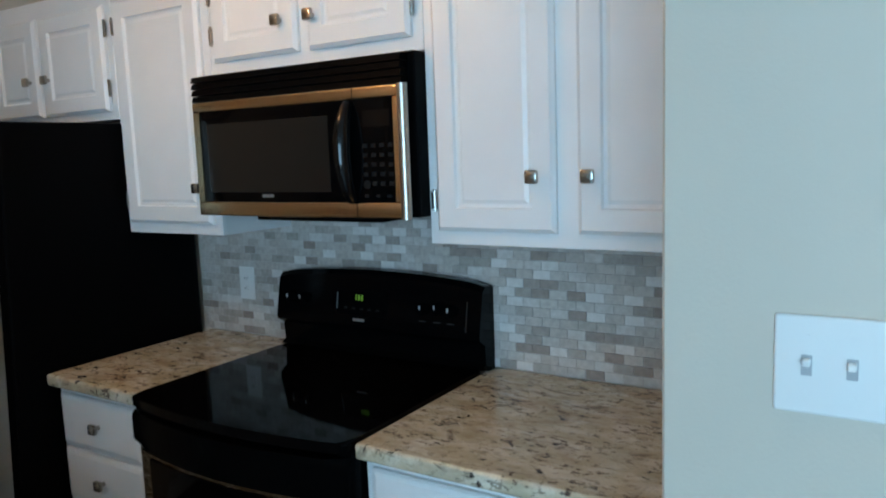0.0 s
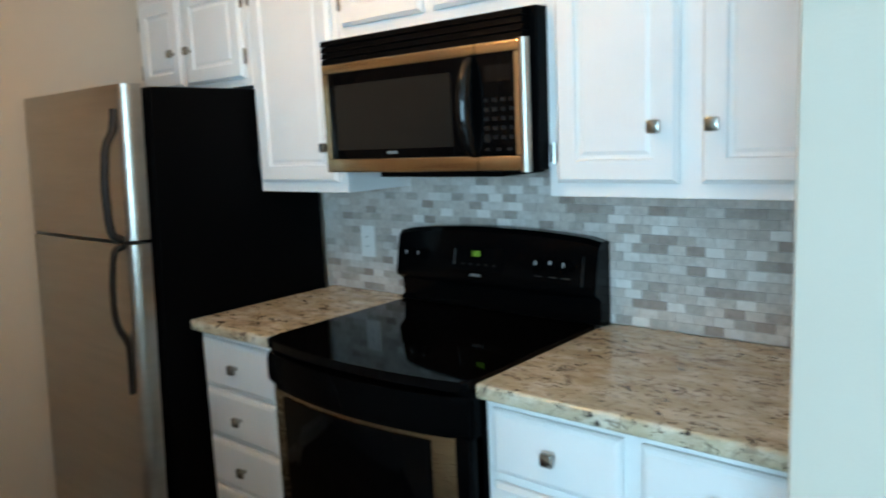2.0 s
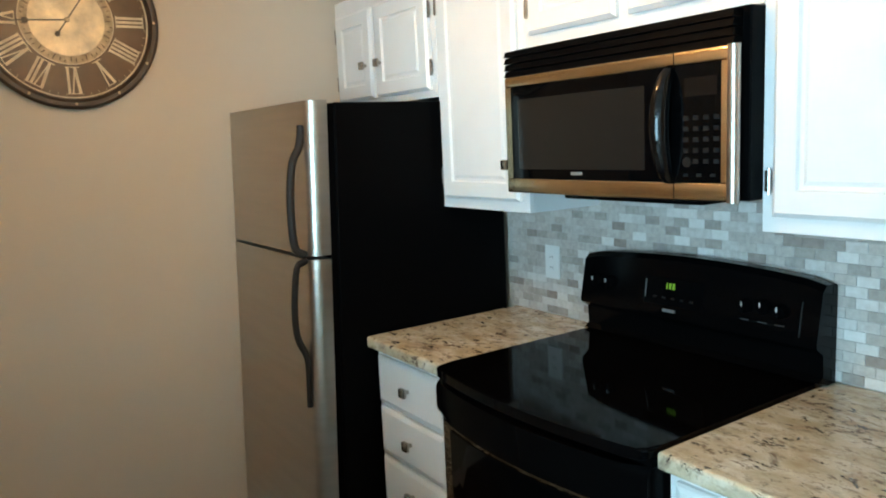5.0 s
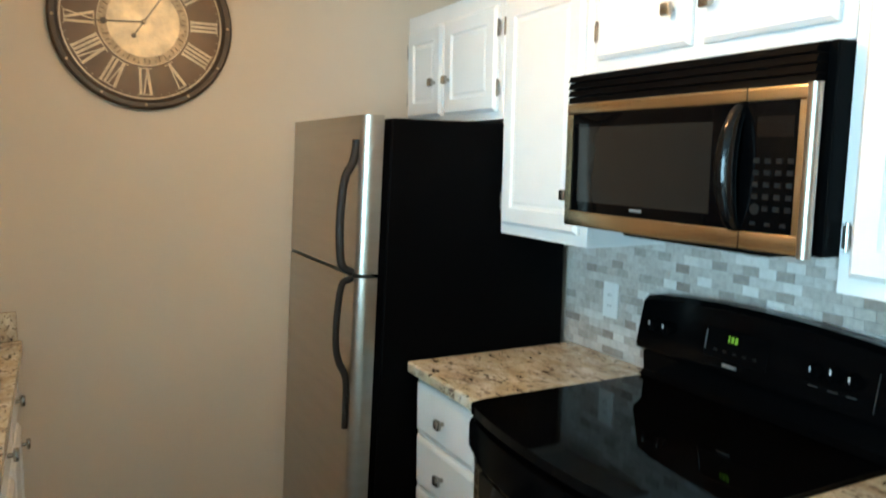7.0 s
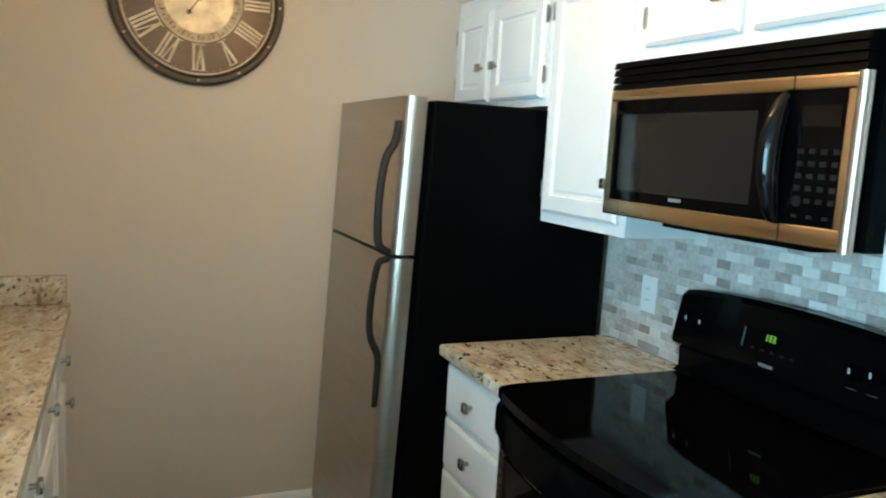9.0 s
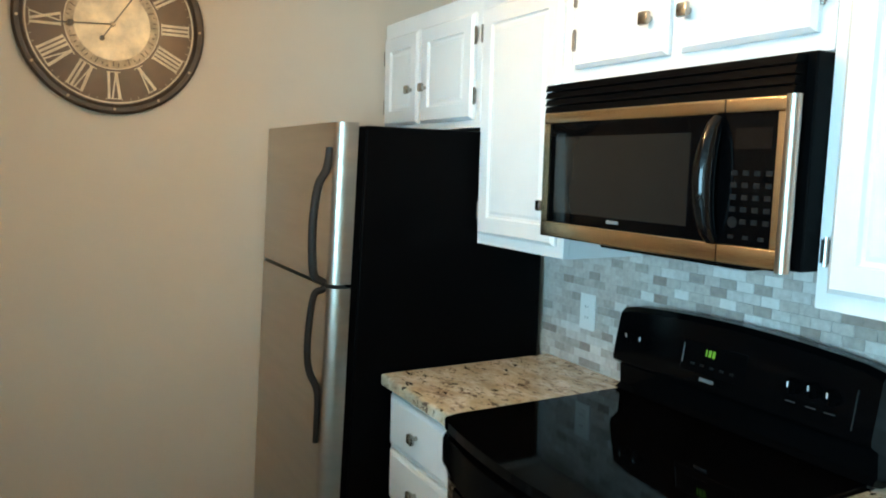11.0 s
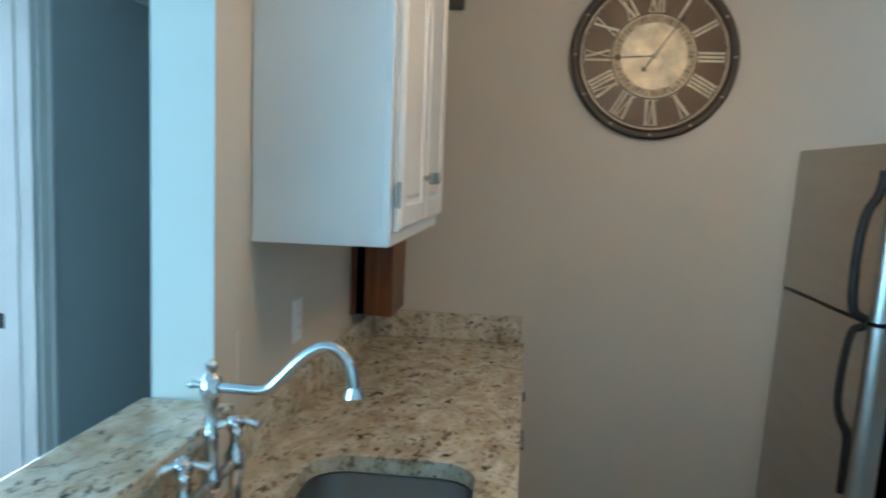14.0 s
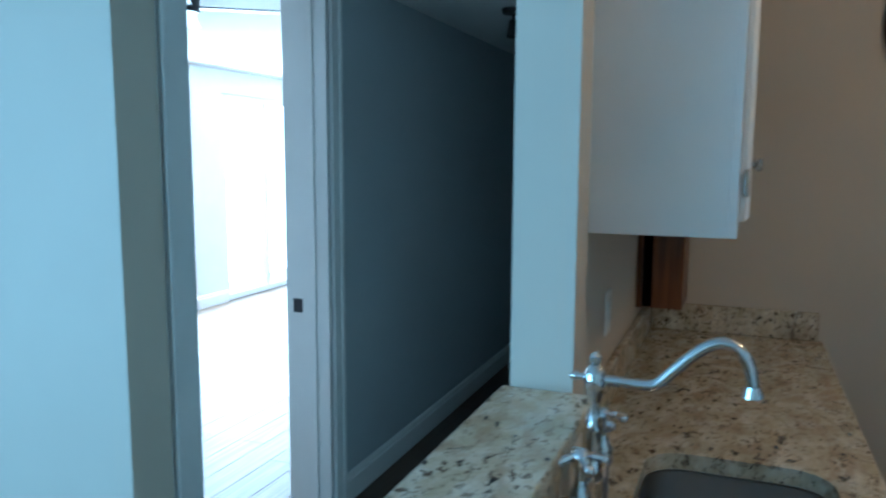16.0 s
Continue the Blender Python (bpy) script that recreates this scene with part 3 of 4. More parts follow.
on_guard("display_panel", BLACKP, 0.255, 0.455, 1.045, 1.122, 0.0012)
for xa, xb in ((0.332, 0.335), (0.341, 0.348), (0.353, 0.360)):
    on_guard("clock_digit", LED, xa, xb, 1.092, 1.109, 0.003)
on_guard("nameplate", GREYPR, 0.325, 0.368, 1.028, 1.036, 0.003)
on_guard("print_mark", GREYPR, 0.258, 0.2605, 1.062, 1.112, 0.003)
for i in range(5):
    on_guard("print_mark", DIMPR, 0.288 + i * 0.031, 0.300 + i * 0.031, 1.063, 1.069, 0.003)
on_guard("print_mark", MIDPR, 0.730, 0.7312, 1.030, 1.115, 0.003)
for x in (0.065, 0.120, 0.585, 0.635, 0.680):
    z = 1.085 if x != 0.635 else 1.089
    bm = bmesh.new()
    y = guard_y(x, z)
    add_cyl(bm, (x, y + 0.002, z), (x, y - 0.016, z - 0.003), 0.019, 0.016, 20)
    add_box(bm, x - 0.004, x + 0.004, y - 0.024, y - 0.012, z - 0.017, z + 0.014, 0.002, 1)
    done(bm, "knob", BLACKP, rg, True)
    box("knob_mark", PLATE, x - 0.0015, x + 0.0015, y - 0.0255, y - 0.0235, z + 0.001, z + 0.013, rg)
    if x > 0.5:
        on_guard("print_mark", MIDPR, x - 0.014, x + 0.010, 1.048, 1.0500, 0.003)

# ---------------------------------------------------------------- microwave
mw = empty("microwave", "over-the-range microwave with stainless frame and black door", "microwave", "", (0, 0, 0))
MX0, MX1, MZ0, MZ1 = -0.004, 0.758, 1.375, 1.783
bm = bmesh.new()
add_box(bm, MX0 + 0.004, MX1, -0.345, -0.004, MZ0 + 0.004, MZ1, 0.003, 1)
done(bm, "body", BLACKM, mw)
bm = bmesh.new()
add_box(bm, MX0 + 0.15, MX1 - 0.15, -0.30, -0.08, MZ0 - 0.016, MZ0 + 0.006, 0.004, 1)
done(bm, "underside_grille", BLACKP, mw)
bm = bmesh.new()
for i in range(4):
    z = 1.705 + i * 0.0185
    rr = [bm.verts.new(p) for p in ((MX0, -0.345, z), (MX0, -0.3800, z), (MX0, -0.3740, z + 0.016), (MX0, -0.345, z + 0.0175), (MX1 - 0.02, -0.345, z), (MX1 - 0.02, -0.3800, z), (MX1 - 0.02, -0.3740, z + 0.016), (MX1 - 0.02, -0.345, z + 0.0175))]
    for f in ((0, 1, 5, 4), (1, 2, 6, 5), (2, 3, 7, 6), (3, 2, 1, 0), (4, 5, 6, 7), (0, 4, 7, 3)):
        bm.faces.new([rr[k] for k in f])
done(bm, "vent_louvres", BLACKM, mw)
# steel surround, its face bowed slightly outwards, with the door opening
GX0, GX1, GZ0, GZ1 = 0.030, 0.717, 1.420, 1.674
FXL, FXR, FZT = 0.004, 0.736, 1.704


def bow(x):
    u = (x - FXL) / (FXR - FXL)
    return -0.385 - 0.008 * (1 - (2 * u - 1) ** 2)


def front(name, material, x0, x1, z0, z1, back, proud, bevel=0.0):
    """a strip that follows the bowed front"""
    bm = bmesh.new()
    n = max(1, round((x1 - x0) / 0.06))
    lo, hi = [], []
    for i in range(n + 1):
        x = x0 + (x1 - x0) * i / n
        y = bow(x) - proud
        lo.append((bm.verts.new((x, y, z0)), bm.verts.new((x, y + back, z0))))
        hi.append((bm.verts.new((x, y, z1)), bm.verts.new((x, y + back, z1))))
    for i in range(n):
        bm.faces.new((lo[i][0], lo[i + 1][0], hi[i + 1][0], hi[i][0]))
        bm.faces.new((lo[i][1], hi[i][1], hi[i + 1][1], lo[i + 1][1]))
        bm.faces.new((lo[i][0], lo[i][1], lo[i + 1][1], lo[i + 1][0]))
        bm.faces.new((hi[i][0], hi[i + 1][0], hi[i + 1][1], hi[i][1]))
    for k in (0, n):
        bm.faces.new((lo[k][0], hi[k][0], hi[k][1], lo[k][1]))
    if bevel:
        bmesh.ops.recalc_face_normals(bm, faces=bm.faces)
        es = [e for e in bm.edges if abs((e.verts[0].co - e.verts[1].co).x) > 1e-4 and all(abs(v.co.y - bow(v.co.x) + proud) < 1e-4 for v in e.verts) and e.calc_face_angle(0) > 1]
        bmesh.ops.bevel(bm, geom=es, offset=bevel, segments=3, affect='EDGES', profile=0.5)
    return done(bm, name, material, mw, True)


front("frame", STEELB, FXL, FXR, GZ1, FZT, 0.036, 0.0, 0.005)
front("frame", STEELB, FXL, FXR, MZ0 + 0.004, GZ0, 0.036, 0.0, 0.005)
front("frame", STEELB, FXL, GX0, GZ0, GZ1, 0.036, 0.0)
front("frame", STEELB, GX1, FXR, GZ0, GZ1, 0.036, 0.0)
SEAM = 0.598
front("seam", BLACKP, SEAM - 0.001, SEAM + 0.001, MZ0 + 0.006, GZ0 - 0.001, 0.004, 0.0006)
front("seam", BLACKP, SEAM - 0.001, SEAM + 0.001, GZ1 + 0.001, FZT - 0.002, 0.004, 0.0006)
front("door_glass", GLASSB, GX0, SEAM - 0.001, GZ0, GZ1, 0.030, -0.003)
front("door_window", WINDOWG, GX0 + 0.028, 0.515, GZ0 + 0.026, GZ1 - 0.034, 0.004, -0.0016)
front("control_panel", GLASSB, SEAM + 0.001, GX1, GZ0, GZ1, 0.030, -0.003)
front("display", mat("display_window", (0.005, 0.0035, 0.003), 0.15, spec=0.2), 0.625, 0.706, 1.606, 1.646, 0.003, -0.0016)
for i in range(5):
    for j in range(4):
        if i == 4 and j == 0:
            continue
        x = 0.628 + j * 0.0255
        z = 1.560 - i * 0.0235
        front("key_print", DIMPR, x - 0.0065, x + 0.0065, z - 0.005, z + 0.005, 0.003, -0.0016)
for j in range(3):
    front("key_print", DIMPR, 0.622 + j * 0.034, 0.634 + j * 0.034, GZ0 + 0.012, GZ0 + 0.019, 0.003, -0.0016)
bm = bmesh.new()
add_cyl(bm, (0.630, bow(0.63) + 0.005, 1.464), (0.630, bow(0.63) + 0.0015, 1.464), 0.011, None, 20)
done(bm, "start_key", DIMPR, mw)
front("nameplate", GREYPR, 0.270, 0.312, GZ0 + 0.012, GZ0 + 0.020, 0.003, -0.0016)
bm = bmesh.new()
add_tube(bm, [(MX1 - 0.019, -0.375, MZ0 + 0.002), (MX1 - 0.019, -0.375, 1.54), (MX1 - 0.019, -0.375, 1.705)], 0.0135, 20)
done(bm, "edge_strip", STEEL, mw, True)
bm = bmesh.new()
pts, rad = [], []
for i in range(17):
    u = i / 16
    s = math.sin(math.pi * u)
    pts.append((0.584 - 0.004 * s, bow(0.584) + 0.002 - 0.030 * s ** 0.6, GZ0 + 0.004 + 0.242 * u))
    rad.append(0.013 + 0.010 * s ** 0.7)
add_tube(bm, pts, rad, 16, False, 0.8)
done(bm, "handle", BLACKG, mw, True)

# ---------------------------------------------------------------- refrigerator
fr = empty("refrigerator", "top-freezer refrigerator with stainless doors and black sides", "refrigerator", "", (0, 0, 0))
FX0, FX1 = -1.200, -0.455
bm = bmesh.new()
add_box(bm, FX0, FX1, -0.700, -0.035, 0.02, 1.672, 0.006)
done(bm, "cabinet_shell", BLACKM, fr)
box("gasket", BLACKP, FX0 + 0.012, FX1 - 0.008, -0.724, -0.698, 0.06, 1.668, fr)


def fridge_door(name, z0, z1):
    bm = bmesh.new()
    n, pts = 8, []
    x0, x1, yb, yf, rr = FX0 - 0.002, FX1 - 0.004, -0.724, -0.790, 0.038
    pts = [(x0, yb)]
    for i in range(n + 1):
        a = math.pi / 2 * i / n
        pts.append((x0 + 0.02 - 0.02 * math.cos(a), yf + 0.02 - 0.02 * math.sin(a)))
    for i in range(n + 1):
        a = math.pi / 2 * i / n
        pts.append((x1 - rr + rr * math.sin(a), yf + rr - rr * math.cos(a)))
    pts.append((x1, yb))
    top = [bm.verts.new((x, y, z1)) for x, y in pts]
    bot = [bm.verts.new((x, y, z0)) for x, y in pts]
    bm.faces.new(top)
    bm.faces.new(bot[::-1])
    k = len(pts)
    for i in range(k):
        bm.faces.new((top[i], bot[i], bot[(i + 1) % k], top[(i + 1) % k]))
    return done(bm, name, STEEL, fr, True)


fridge_door("freezer_door", 1.192, 1.680)
fridge_door("fridge_door", 0.080, 1.180)
box("toe_grille", BLACKP, FX0 + 0.01, FX1 - 0.01, -0.715, -0.69, 0.0, 0.07, fr)
HX = -0.505


def fridge_handle(zs):
    bm = bmesh.new()
    pts = [(HX, -0.790 - d, z) for d, z in zs]
    out = smooth_path(pts, 5)
    add_tube(bm, out, 0.0138, 12, False, 0.75)
    done(bm, "handle", HANDLE, fr, True)


fridge_handle([(0.004, 1.605), (0.006, 1.575), (0.014, 1.535), (0.036, 1.490), (0.046, 1.410), (0.047, 1.320), (0.038, 1.225), (0.012, 1.200), (0.0, 1.196)])
fridge_handle([(0.0, 1.176), (0.012, 1.172), (0.034, 1.155), (0.045, 1.060), (0.045, 0.970), (0.034, 0.915), (0.012, 0.870), (0.005, 0.820), (0.004, 0.695)])
# sheared in y, so that the foot comes forward
for part in fr.children:
    for v in part.data.vertices:
        v.co.y -= 0.042 * (1.68 - v.co.z) * min(1, (-0.035 - v.co.y) / 0.66)

# ---------------------------------------------------------------- clock
ck = empty("wall_clock", "large round brown wall clock with Roman numerals", "clock", "", (XC, -1.326, 2.005))
# built facing +z, turned to face +x with 12 up
TURNED = Matrix(((0, 0, 1, 0), (1, 0, 0, 0), (0, 1, 0, 0), (0, 0, 0, 1)))


def ck_part(bm, name, material, smooth=False):
    bm.transform(TURNED)
    return done(bm, name, material, ck, smooth)


bm = bmesh.new()
prof = [(0.268, 0.002), (0.294, 0.002), (0.301, 0.010), (0.301, 0.022), (0.292, 0.030), (0.278, 0.030), (0.268, 0.020)]
rings = [[bm.verts.new((r * math.cos(2 * math.pi * j / 72), r * math.sin(2 * math.pi * j / 72), z)) for j in range(72)] for r, z in prof]
for i in range(len(prof)):
    a, b = rings[i], rings[(i + 1) % len(prof)]
    for j in range(72):
        bm.faces.new((a[j], a[(j + 1) % 72], b[(j + 1) % 72], b[j]))
ck_part(bm, "rim", CLOCKR, True)
bm = bmesh.new()
add_lathe(bm, [(0.2675, 0.004), (0.2675, 0.018)], (0, 0, 0), 64)
ck_part(bm, "dial", CLOCKB)


def ring(name, r0, r1, z0, z1, material):
    bm = bmesh.new()
    n = 72
    q = [[bm.verts.new((r * math.cos(2 * math.pi * j / n), r * math.sin(2 * math.pi * j / n), z)) for j in range(n)] for r, z in ((r0, z0), (r0, z1), (r1, z1), (r1, z0))]
    for i in range(4):
        a, b = q[i], q[(i + 1) % 4]
        for j in range(n):
            bm.faces.new((a[j], a[(j + 1) % n], b[(j + 1) % n], b[j]))
    ck_part(bm, name, material)


ring("minute_ring", 0.2595, 0.264, 0.018, 0.0192, CLOCKC)
ring("inner_ring", 0.120, 0.147, 0.018, 0.0195, CLOCKT)
bm = bmesh.new()
add_lathe(bm, [(0.120, 0.017), (0.120, 0.0198)], (0, 0, 0), 56)
ck_part(bm, "centre_disc", CLOCKD)
ring("centre_rim", 0.147, 0.150, 0.018, 0.0205, CLOCKC)


def stroke(bm, a, b, w, m):
    a, b = Vector((*a, 0)), Vector((*b, 0))
    d = (b - a).normalized()
    n = Vector((-d.y, d.x, 0)) * w / 2
    vs = [bm.verts.new(m @ (p + Vector((0, 0, z)))) for z in (0.0180, 0.0196) for p in (a - n, b - n, b + n, a + n)]
    for f in ((0, 1, 2, 3), (4, 5, 6, 7), (0, 1, 5, 4), (1, 2, 6, 5), (2, 3, 7, 6), (3, 0, 4, 7)):
        bm.faces.new([vs[k] for k in f])


GLYPH = {"I": (0.014, (((0.0, -1), (0.0, 1), 0.0085),)),
         "V": (0.032, (((-0.012, 1), (0.0, -1), 0.010), ((0.012, 1), (0.0, -1), 0.005))),
         "X": (0.032, (((-0.012, 1), (0.012, -1), 0.0085), ((0.012, 1), (-0.012, -1), 0.004)))}
for k, word in enumerate(("XII", "I", "II", "III", "IIII", "V", "VI", "VII", "VIII", "IX", "X", "XI")):
    ang = -k * math.pi / 6
    width = sum(GLYPH[c][0] for c in word)
    bm = bmesh.new()
    x = -width / 2
    m = Matrix.Rotation(ang, 4, 'Z') @ Matrix.Translation((0, 0.203, 0))
    for c in word:
        w, strokes = GLYPH[c]
        for (ax, ay), (bx, by), t in strokes:
            stroke(bm, (x + w / 2 + ax, ay * 0.045), (x + w / 2 + bx, by * 0.045), t, m)
        x += w
    for s in (-1, 1):
        stroke(bm, (-width / 2, s * 0.045), (width / 2, s * 0.045), 0.003, m)
    ck_part(bm, "numeral", CLOCKC)
    bm = bmesh.new()
    add_cyl(bm, (0.284 * math.sin(-ang), 0.284 * math.cos(ang), 0.026), (0.284 * math.sin(-ang), 0.284 * math.cos(ang), 0.033), 0.006, 0.004, 10)
    ck_part(bm, "stud", CLOCKT, True)
bm = bmesh.new()
for k in range(60):
    if k % 5:
        stroke(bm, (0, 0.249), (0, 0.258), 0.002, Matrix.Rotation(-k * math.pi / 30, 4, 'Z'))
ck_part(bm, "minute_ticks", CLOCKT)["kind"] = "stuff"
# scroll ornament on the inner band
bm = bmesh.new()
for k in range(48):
    a = k * math.pi / 24
    stroke(bm, (0, 0.123 + 0.006 * (k % 3)), (0.004 * (k % 2), 0.139 + 0.003 * (k % 2)), 0.004, Matrix.Translation((0, 0, 0.0016)) @ Matrix.Rotation(a, 4, 'Z'))
ck_part(bm, "scroll_band", CLOCKB)["kind"] = "stuff"


def hand(name, ang, length, tail, lift):
    bm = bmesh.new()
    m = Matrix.Translation((0, 0, lift)) @ Matrix.Rotation(-radians(ang), 4, 'Z')
    stroke(bm, (0, -tail), (0, length), 0.0042, m)
    for y, r in ((-tail, 0.0085), (length * 0.72, 0.0105)):
        bmesh.ops.create_cone(bm, cap_ends=True, segments=14, radius1=r, radius2=r, depth=0.0015, matrix=m @ Matrix.Translation((0, y, 0.0188)))
    ck_part(bm, name, IRON)


hand("minute_hand", 35, 0.222, 0.060, 0.008)
hand("hour_hand", 267, 0.178, 0.0, 0.005)
bm = bmesh.new()
add_cyl(bm, (0, 0, 0.018), (0, 0, 0.031), 0.008, 0.006, 14)
ck_part(bm, "hub", CLOCKT, True)

# ---------------------------------------------------------------- sink side
CF = -1.745     # counter front
SX0, SX1, SY0, SY1 = 0.045, 0.72, -2.205, -1.835
r = empty("sink_base_cabinet", "white painted base cabinet run under the sink counter", "cabinet", "base cabinets", (0, 0, 0))
bm = bmesh.new()
add_box(bm, XC + 0.004, SX0 - 0.03, YS + 0.004, CF - 0.035, 0.10, 0.872)
add_box(bm, SX0 - 0.03, SX1 + 0.03, YS + 0.004, SY0 - 0.02, 0.10, 0.872)
add_box(bm, SX0 - 0.03, SX1 + 0.03, SY1 + 0.02, CF - 0.035, 0.10, 0.872)
add_box(bm, SX0 - 0.03, SX1 + 0.03, SY0 - 0.02, SY1 + 0.02, 0.10, 0.60)
add_box(bm, SX1 + 0.03, 1.20, YS + 0.004, CF - 0.035, 0.10, 0.872)
add_box(bm, XC + 0.004, 1.20, YS + 0.004, CF - 0.11, 0.0, 0.10)
done(bm, "body", CAB, r)
for i in range(5):
    xa = XC + 0.06 + i * 0.47
    d = door_panel("door", 0.41, 0.50, r, xa + 0.205, CF - 0.0335, 0.39, facing=1)
    knob(d, 0.15 * (1 if i % 2 else -1), 0.020, 0.19, 1)
    bm = bmesh.new()
    add_box(bm, xa, xa + 0.41, CF - 0.0335, CF - 0.016, 0.70, 0.85, 0.006)
    d = done(bm, "drawer", CAB, r)
    knob(d, xa + 0.205, CF - 0.016, 0.775, 1)

# sink counter: a slab with a rounded-corner opening
ct = empty("sink_countertop", "speckled beige granite sink counter with low backsplash", "countertop", "granite countertops", (0, 0, 0))


def rrect(x0, x1, y0, y1, rr, n=6):
    out = []
    for cx, cy, a0 in ((x1 - rr, y1 - rr, 0), (x0 + rr, y1 - rr, 90), (x0 + rr, y0 + rr, 180), (x1 - rr, y0 + rr, 270)):
        for i in range(n + 1):
            a = radians(a0 + 90 * i / n)
            out.append((cx + rr * math.cos(a), cy + rr * math.sin(a)))
    return out


bm = bmesh.new()
outer = rrect(XC + 0.003, 1.24, YS + 0.003, CF, 0.02)
inner = rrect(SX0, SX1, SY0, SY1, 0.085)
for z, flip in ((0.910, False), (0.8725, True)):
    vo = [bm.verts.new((x, y, z)) for x, y in outer]
    vi = [bm.verts.new((x, y, z)) for x, y in inner]
    k = len(vo)
    for i in range(k):
        f = (vo[i], vo[(i + 1) % k], vi[(i + 1) % k], vi[i])
        bm.faces.new(f[::-1] if flip else f)
    if not flip:
        to, ti = vo, vi
for a, b in ((to, vo), (ti, vi)):
    for i in range(len(a)):
        bm.faces.new((a[i], a[(i + 1) % len(a)], b[(i + 1) % len(a)], b[i]))
done(bm, "slab", GRAN, ct)
bm = bmesh.new()
add_box(bm, XC + 0.003, XC + 0.023, YS + 0.023, CF - 0.012, 0.911, 1.012, 0.003, 1)
done(bm, "end_splash", GRAN, ct)
bm = bmesh.new()
add_box(bm, XC + 0.003, 0.352, YS + 0.003, YS + 0.022, 0.911, 1.012, 0.003, 1)
add_box(bm, 0.352, 1.24, YS + 0.003, YS + 0.022, 0.911, 1.084, 0.003, 1)
done(bm, "back_splash", GRAN, ct)
bm = bmesh.new()
slab(bm, 0.352, 1.28, -2.455, -2.275, 1.086, 1.116, 0.004)
tagged(done(bm, "bar_ledge", GRAN), "raised speckled granite bar ledge on the half wall", "countertop", "granite countertops")
# sink bowl
bm = bmesh.new()
levels = [(-0.012, 0.8715, 0.09), (-0.012, 0.868, 0.09), (0.0, 0.868, 0.085), (0.004, 0.80, 0.08), (0.012, 0.70, 0.07), (0.045, 0.672, 0.05), (0.16, 0.668, 0.02)]
rings = []
for inset, z, rr in levels:
    rings.append([bm.verts.new((x, y, z)) for x, y in rrect(SX0 + inset, SX1 - inset, SY0 + inset, SY1 - inset, rr)])
for a, b in zip(rings, rings[1:]):
    for i in range(len(a)):
        bm.faces.new((a[i], a[(i + 1) % len(a)], b[(i + 1) % len(a)], b[i]))
bm.faces.new(rings[-1])
sk = done(bm, "kitchen_sink", SINKM, None, True)
tagged(sk, "undermounted brushed stainless steel sink bowl", "sink")
bm = bmesh.new()
add_lathe(bm, [(0.045, 0.669), (0.045, 0.673), (0.035, 0.674), (0.03, 0.670)], (0.40, -2.03, 0), 24)
done(bm, "drain", CHROME, sk, True)

# bridge faucet
fc = empty("bridge_faucet", "polished chrome bridge faucet with curved spout", "faucet", "", (0.52, -2.247, 0.910))
bm = bmesh.new()
add_lathe(bm, [(0.013, 0.115), (0.017, 0.125), (0.013, 0.140), (0.011, 0.180), (0.012, 0.200), (0.0135, 0.206), (0.0095, 0.216), (0.0095, 0.250), (0.013, 0.262), (0.018, 0.280), (0.018, 0.298), (0.012, 0.308), (0.007, 0.313), (0.010, 0.320), (0.010, 0.327), (0.004, 0.334)], (0, 0, 0), 20)
add_cyl(bm, (0, 0, 0.289), (0, -0.030, 0.291), 0.008, 0.005, 10)
add_ball(bm, (0, -0.033, 0.291), 0.008)
done(bm, "column", CHROME, fc, True)
bm = bmesh.new()
path = [(0, 0.012, 0.289), (0, 0.045, 0.288), (0, 0.080, 0.288), (0, 0.098, 0.293), (0, 0.125, 0.320), (0, 0.150, 0.345), (0, 0.172, 0.361), (0, 0.192, 0.367), (0, 0.212, 0.360), (0, 0.227, 0.340), (0, 0.234, 0.315), (0, 0.236, 0.300)]
fine = smooth_path(path, 4)
add_tube(bm, fine, [0.0088 + 0.001 * min(1, i / 16) for i in range(len(fine))], 16)
add_cyl(bm, (0, 0.236, 0.304), (0, 0.2365, 0.288), 0.012, 0.016, 16)
done(bm, "spout", CHROME, fc, True)
bm = bmesh.new()
add_cyl(bm, (-0.10, 0, 0.125), (0.10, 0, 0.125), 0.0095, None, 14)
done(bm, "bridge", CHROME, fc, True)
for s in (-1, 1):
    bm = bmesh.new()
    add_lathe(bm, [(0.026, 0.0), (0.026, 0.006), (0.016, 0.014), (0.012, 0.030), (0.012, 0.100), (0.018, 0.112), (0.018, 0.138), (0.012, 0.146), (0.009, 0.158), (0.009, 0.176), (0.015, 0.184), (0.017, 0.194), (0.013, 0.204), (0.005, 0.209)], (s * 0.10, 0, 0), 18)
    done(bm, "valve", CHROME, fc, True)
    bm = bmesh.new()
    for k in range(4):
        a = k * math.pi / 2 + 0.5
        q = (s * 0.10 + 0.036 * math.cos(a), 0.036 * math.sin(a), 0.188)
        add_tube(bm, [(s * 0.10, 0, 0.194), ((s * 0.10 + q[0]) / 2, q[1] / 2, 0.196), q], [0.006, 0.0065, 0.008], 8)
        add_ball(bm, q, 0.0098, 10)
    done(bm, "cross_handle", CHROME, fc, True)

